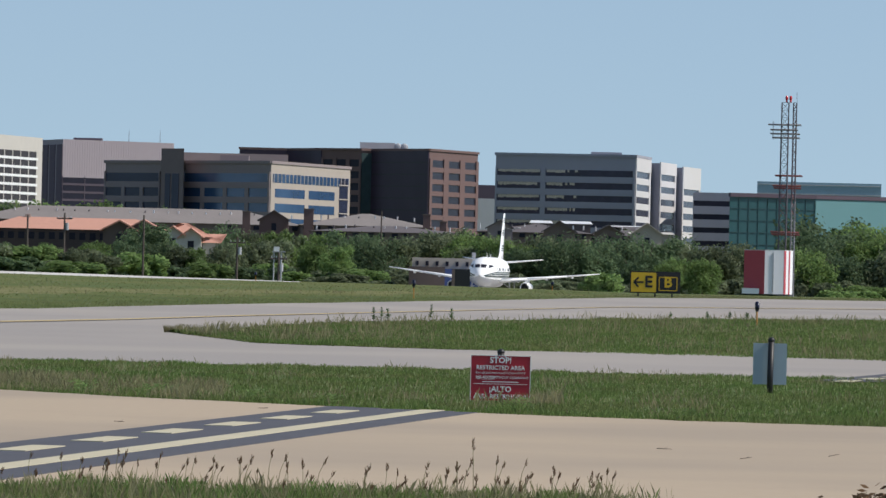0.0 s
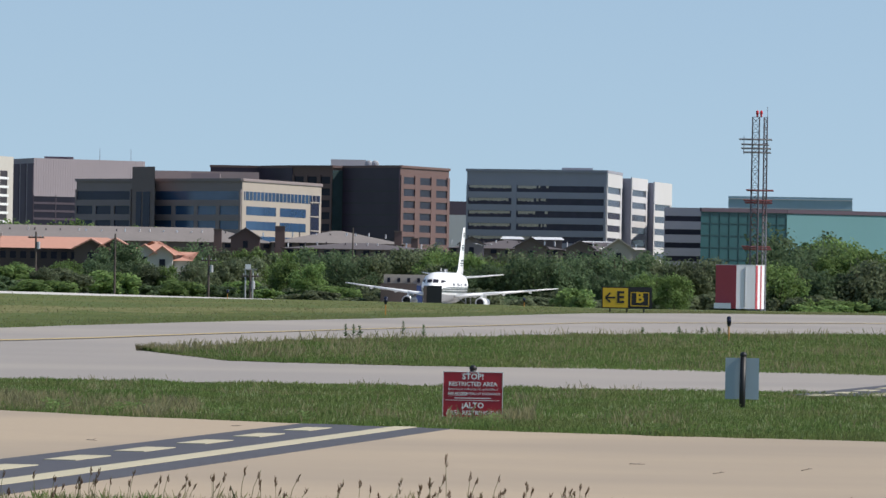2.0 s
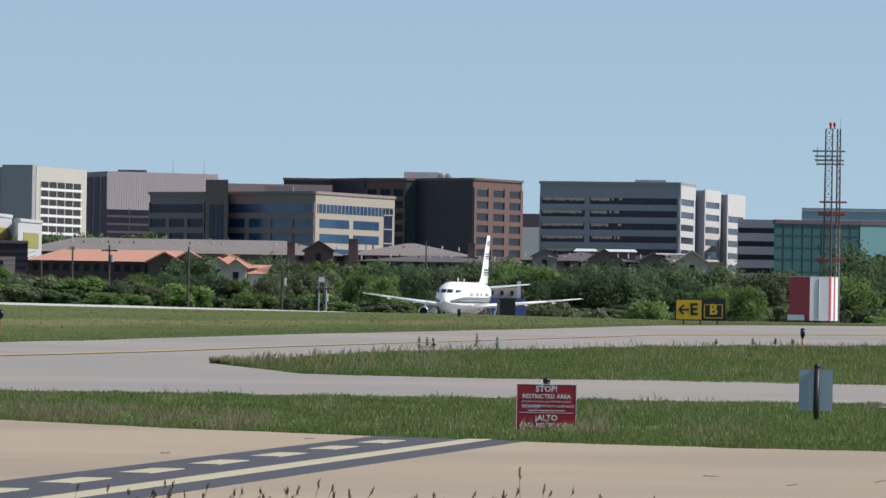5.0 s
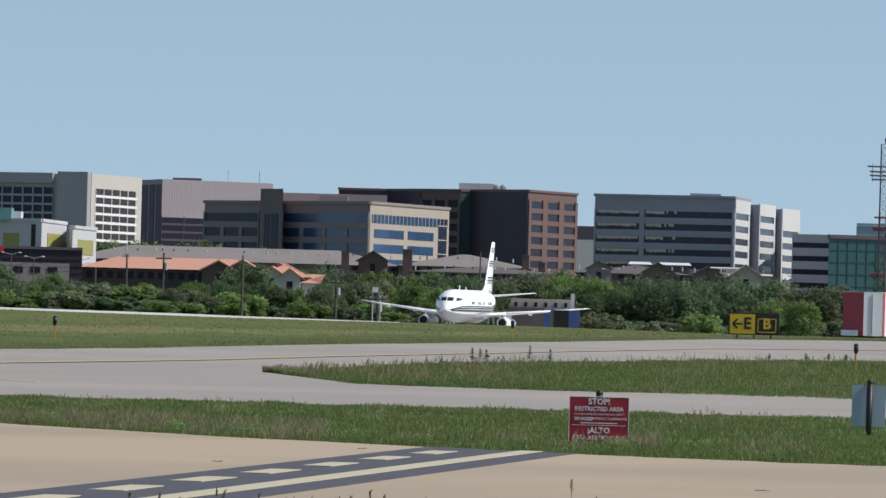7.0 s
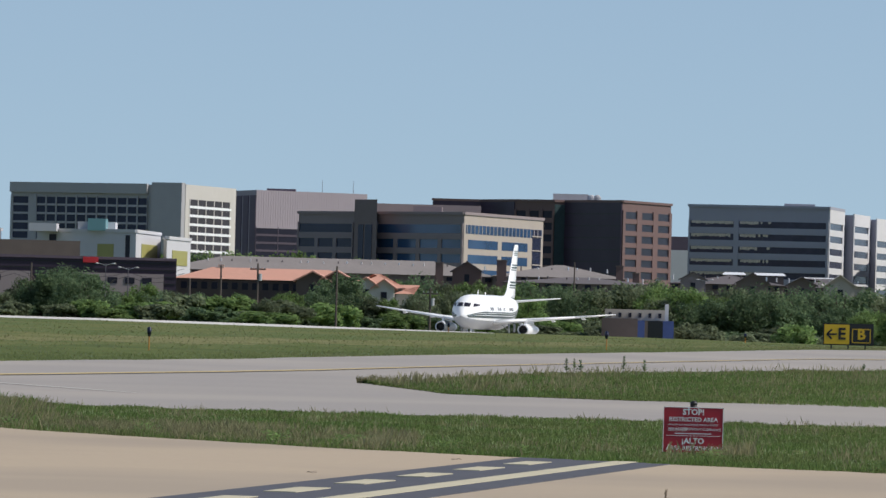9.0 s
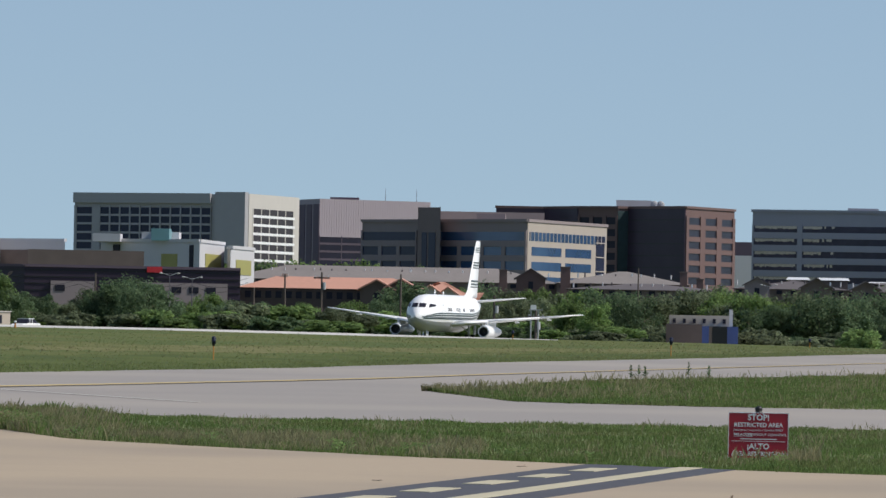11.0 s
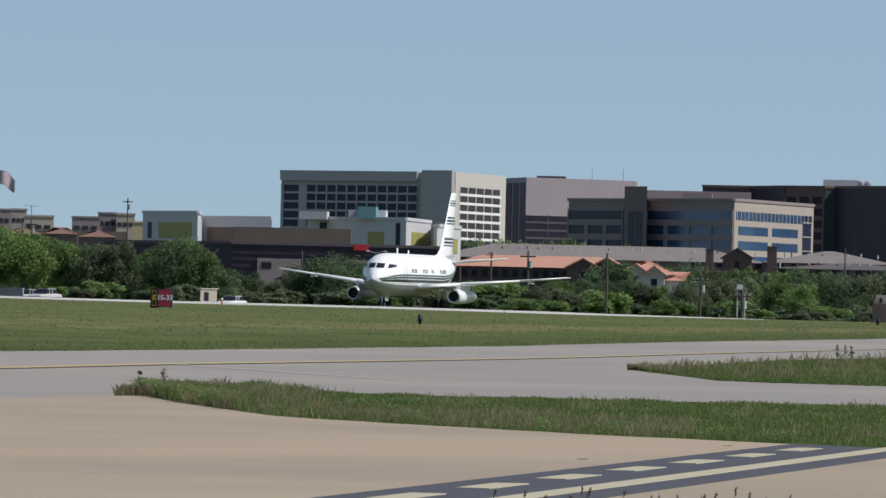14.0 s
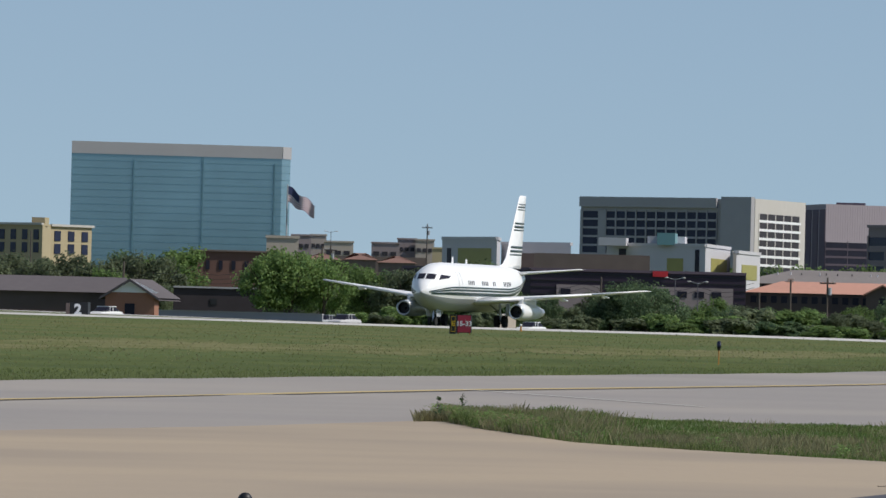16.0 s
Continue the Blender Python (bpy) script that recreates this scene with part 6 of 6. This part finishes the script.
def build_grass():
    blades("verge_grass", "lush green grass strip between apron and taxiway", pick(EA), pick(EB), -1362, 900, 210000, 0.015, 0.050, 0.013, BLADE, 1)
    blades("dry_grass", "dry straw-coloured grass tufts in the strip", pick(EA), pick(EB), -1378, 900, 24000, 0.03, 0.10, 0.008, BLADE_DRY, 2, lambda u, d: 0.9 if u < -1250 else (0.75 if patch(u, d, 2) > 0.18 or -860 < u < -430 and d < pick(EA)(u) + 9 else 0.05))
    # bright specks: glints put into the colour of scattered pale blades
    blades("pale_grass", "pale blades in the grass strip with glints in their colour", pick(EA), pick(EB), -1378, 900, 11000, 0.02, 0.06, 0.010, BLADE_PALE, 18)
    blades("island_pale_grass", "pale blades on the island with glints in their colour", pick(EC), pick(ED), -478, 900, 5000, 0.02, 0.06, 0.014, BLADE_PALE, 19, lift=0.018)
    blades("edge_tufts", "ragged dark tufts along the apron edge", lambda u: pick(EA)(u) - 0.15, lambda u: pick(EA)(u) + 2.5, -1378, 900, 26000, 0.02, 0.07, 0.010, BLADE, 20)
    blades("island_grass", "green grass on the taxiway island", pick(EC), pick(ED), -478, 900, 150000, 0.02, 0.060, 0.020, BLADE, 3, lift=0.018)
    blades("island_dry_grass", "dry grass tips on the taxiway island", pick(EC), pick(ED), -490, 900, 16000, 0.07, 0.19, 0.012, BLADE_DRY, 4, lambda u, d: 0.8 if patch(u, d, 5) > 0.2 or d > pick(ED)(u) - 8 else 0.10, lift=0.018)
    def share(u, d):
        """How far down a place lies between the crest and the taxiway, 0 to 1."""
        return (K * (EYE - ground_z(u, d)) / d - crest(u) - 2) / (EDGE_E(u) - crest(u) - 2) + 0.07 * noise.noise((u * 0.008, 2.2, 0)) + 0.04 * noise.noise((u * 0.05, 5.2, 0))
    blades("infield_turf_grass", "uneven mown grass over the whole infield", lambda u: pick(EE)(u) + 2, lambda u: 289.0, -2500, 900, 26000, 0.010, 0.028, 0.06, BLADE_FAR, 15)
    blades("infield_straw", "straw-coloured stems in the infield grass", lambda u: pick(EE)(u) + 2, lambda u: 289.0, -2500, 900, 60000, 0.015, 0.045, 0.05, BLADE_DRY, 16, lambda u, d: 0.3 if 0.36 < share(u, d) < 0.52 else (0.16 if patch(u * 0.5, d * 0.4, 17) > 0.1 else 0.03))
    blades("infield_grass", "rough green grass along the taxiway edge", pick(EE), lambda u: pick(EE)(u) + 14, -2500, 900, 22000, 0.02, 0.07, 0.02, BLADE_FAR, 5, bias=1.6)
    blades("tip_weeds", "tall rough weeds at the tip of the grass strip", lambda u: pick(EA)(u) - 0.3, lambda u: pick(EB)(u) + 0.3, -1385, -1040, 46000, 0.03, 0.135, 0.006, BLADE, 10, lambda u, d: max(0.0, min(1.0, (-1040 - u) / 150, (u + 1388) / 45)))
    blades("tip_dry_weeds", "tall dry weeds at the tip of the grass strip", lambda u: pick(EA)(u) - 0.5, lambda u: pick(EB)(u) + 0.3, -1395, -1000, 30000, 0.03, 0.150, 0.005, BLADE_DRY, 11, lambda u, d: max(0.0, min(1.0, (-1000 - u) / 220, (u + 1398) / 60)))
    blades("strip_tufts", "rank straw-brown tufts along the apron edge", pick(EA), lambda u: pick(EA)(u) + 11, -1010, -380, 13000, 0.03, 0.11, 0.008, BLADE_DRY, 12, lambda u, d: 0.9 if patch(u, d, 14) > -0.1 else 0.15)
    def band(share, k):
        """The range at a share of the way from the crest to the taxiway, with a ragged edge."""
        return lambda u: reach(u, share * EDGE_E(u) + (1 - share) * crest(u) + 2) + 9 * noise.noise((u * 0.006, k, 0)) + 5 * noise.noise((u * 0.03, k, 1)) + 2 * noise.noise((u * 0.15, k, 2))
    tagged(part("lush_turf", strip(pick(EE), band(0.60, 3.1), -2500, 900, 0.003, 500, 4), LUSH_TURF), "darker lush turf beside the taxiway", "grass", kind="stuff")
    tagged(part("dry_turf", strip(band(0.50, 5.7), band(0.36, 8.3), -2500, 900, 0.005, 500, 4), DRY_TURF), "pale dry streak in the mown infield turf", "grass", kind="stuff")
    blades("sign_tuft", "dry grass tuft against the red sign", lambda u: 71.2, lambda u: 73.2, 60, 230, 2600, 0.04, 0.14, 0.006, BLADE_DRY, 8, lambda u, d: max(0.05, 1 - abs(u - 165) / 55))
    blades("near_dry_grass", "dry stems among the near verge grass", lambda u: 36.0, lambda u: 41.5, -1150, 440, 7000, 0.03, 0.10, 0.0024, BLADE_DRY, 9, lambda u, d: min(1.0, max(0.0, (420 - u) / 160)))
    blades("near_grass", "tall green grass at the near verge", lambda u: 35.0, lambda u: 41.3, -1150, 420, 30000, 0.02, 0.075, 0.0030, BLADE, 7, lambda u, d: min(1.0, max(0.0, (400 - u) / 160)))


def build_stalks():
    """Seeding stalks at the near verge, dark weeds on the island."""
    r = random.Random(21)
    for k in range(90):
        u, d = r.uniform(-800, 340), r.uniform(37.5, 41)
        x, y = spot(u, d)
        h = r.uniform(0.14, 0.26)
        if k == 0:
            u, d, h = 64, 40.0, 0.37
            x, y = spot(u, d)
        if k == 1:
            u, d, h = 100, 40.0, 0.27
            x, y = spot(u, d)
        lean = r.uniform(-0.02, 0.08) if k else -0.01
        s = thing("seeding_grass_stalk", "thin grass stalk with brown seed head", "grass stalk", (x, y, 0), "seeding stalks")
        part("stem", Shape().rod((0, 0, -0.02), (lean * 0.4, 0, h * 0.6), 0.0022, 0.0018, 5).rod((lean * 0.4, 0, h * 0.6), (lean, 0, h), 0.0018, 0.0012, 5), BLADE_DRY, s)
        sh = Shape()
        for q in range(r.randint(4, 8)):
            f = 0.80 + 0.2 * q / 8
            c = Vector((lean * f + r.uniform(-0.006, 0.006), 0, h * f))
            sh.rod(c, c + Vector((r.uniform(-0.008, 0.012), 0, 0.02)), 0.0035, 0.001, 5)
        part("seed_head", sh, SEED, s)
    for u, v in ((-120, 0), (-106, 0), (-95, 0), (-18, 0), (18, 0), (-1352, 1), (-1310, 1), (405, 0), (470, 0), (510, 0), (540, 0)):
        d = pick(ED)(u) - 2 if not v else (pick(EB)(u) - 3)
        x, y = spot(u, d)
        s = thing("tall_weed", "dark leafy weed standing over the grass", "weed", (x, y, ground_z(u, d)), "tall weeds")
        h = r.uniform(0.25, 0.36) * (1.25 if u < 50 else 0.8)
        if v:
            h = 0.34
        part("stem", Shape().rod((0, 0, 0), (r.uniform(-0.02, 0.02), 0, h), 0.008, 0.004, 5), BARK, s)
        sh = Shape()
        for q in range(44):
            z = h * r.uniform(0.25, 1.0)
            a = r.uniform(0, math.tau)
            p = Vector((0, 0, z))
            e = p + Vector((math.cos(a), math.sin(a), 0.5)) * r.uniform(0.06, 0.15) * (1.25 - z / h)
            side = Vector((-math.sin(a), math.cos(a), 0)) * 0.022
            mid = (p + e) / 2
            sh.add([p, mid + side, e, mid - side], [(0, 1, 2, 3)])
        part("leaves", sh, LEAF_B, s)
    # broad green weeds low in the strip, stray leaves on the apron
    for k in range(130):
        u = r.choice((-1340, -1300, -1270, -1230, -1180, -1320, -1250) if k > 26 else (-1120, -640, -500, -480, -210, -860, -330, 140, 420)) + r.uniform(-20, 20)
        d = pick(EA)(u) + r.uniform(0.2, 3)
        x, y = spot(u, d)
        s = thing("broadleaf_weed", "bright green broad-leaved weed in the grass", "weed", (x, y, 0), "broadleaf weeds")
        sh = Shape()
        for q in range(40):
            a, t = r.uniform(0, math.tau), r.uniform(0.02, 0.13) * (1.5 if k > 26 else 1)
            p = Vector((t * math.cos(a), t * math.sin(a), r.uniform(0.02, 0.13) * (1.7 if k > 26 else 1)))
            f = Vector((math.cos(a), math.sin(a), r.uniform(-0.3, 0.6))).normalized() * 0.03
            g = Vector((-math.sin(a), math.cos(a), 0.1)) * 0.014
            sh.add([p - f, p - g, p + f, p + g], [(0, 1, 2, 3)])
        part("leaves", sh, BLADE_DRY if k > 26 and k % 3 == 0 else LEAF_A, s)
    for u, v in ((400, 292), (545, 305), (-310, 236), (-565, 266), (700, 296)):
        d = K * EYE / v
        x, y = spot(u, d)
        s = thing("dead_twig", "small dead twig on the concrete", "twig", (x, y, 0.016), "litter on the apron")
        a = r.uniform(-0.6, 0.6)
        part("stick", Shape().rod((-0.05, -0.5 * a, 0.003), (0.05, 0.5 * a, 0.009), 0.003, 0.0015, 5).rod((0.0, 0, 0.005), (0.03, 0.2, 0.014), 0.002, 0.001, 5), BARK, s)
    # reddish shrub tip close to the camera
    x, y = spot(790, 9.0)
    s = thing("near_shrub", "reddish twig tip of a shrub close by", "shrub", (x, y, 0))
    part("stem", Shape().rod((0, 0, -0.1), (0, 0, 0.99), 0.006, 0.003, 6), BARK, s)
    sh = Shape()
    for q in range(170):
        a = r.uniform(0, math.tau)
        p = Vector((r.gauss(0, 0.026), r.gauss(0, 0.020), 0.984 + r.gauss(0, 0.010)))
        f = Vector((math.cos(a), math.sin(a), r.uniform(-0.5, 0.8))).normalized() * 0.007
        g = f.orthogonal().normalized() * 0.003
        sh.add([p - f, p - g, p + f, p + g], [(0, 1, 2, 3)])
    part("leaves", sh, SEED, s)


build_grass()
build_stalks()


# ---------------------------------------------------------------- what moves
def motions():
    a = radians(10.74)
    way = Vector((-math.sin(a), -math.cos(a), 0))
    rows = []
    for t, s, z, psi in ((0.0, 0.0, -0.62, 6.5), (1.5, 7.8, -0.55, 8.2), (3.0, 21.5, -0.50, 9.2), (4.0, 34.5, -0.48, 10.2), (6.5, 73.5, -0.31, 10.6), (7.5, 92.0, -0.22, 10.7), (8.5, 114.5, -0.12, 10.9), (9.0, 126.1, -0.05, 11.0),
                         (11.5, 197.2, 0.38, 11.0), (12.5, 230.9, 0.70, 11.0), (13.5, 265.4, 0.94, 10.9), (14.5, 301.7, 1.17, 10.8), (15.5, 341.5, 1.33, 10.6), (16.0, 361.7, 1.37, 10.5)):
        p = Vector((6.45, 939.8, z)) + way * s
        turn = math.degrees(math.atan2(-math.cos(radians(psi)), -math.sin(radians(psi))))
        rows.append((t, pose(p.x, p.y, p.z, 0, 0, turn) @ pose(0, 0, 0, -0.7, 0, 0)))
    walk(airliner, rows)


motions()
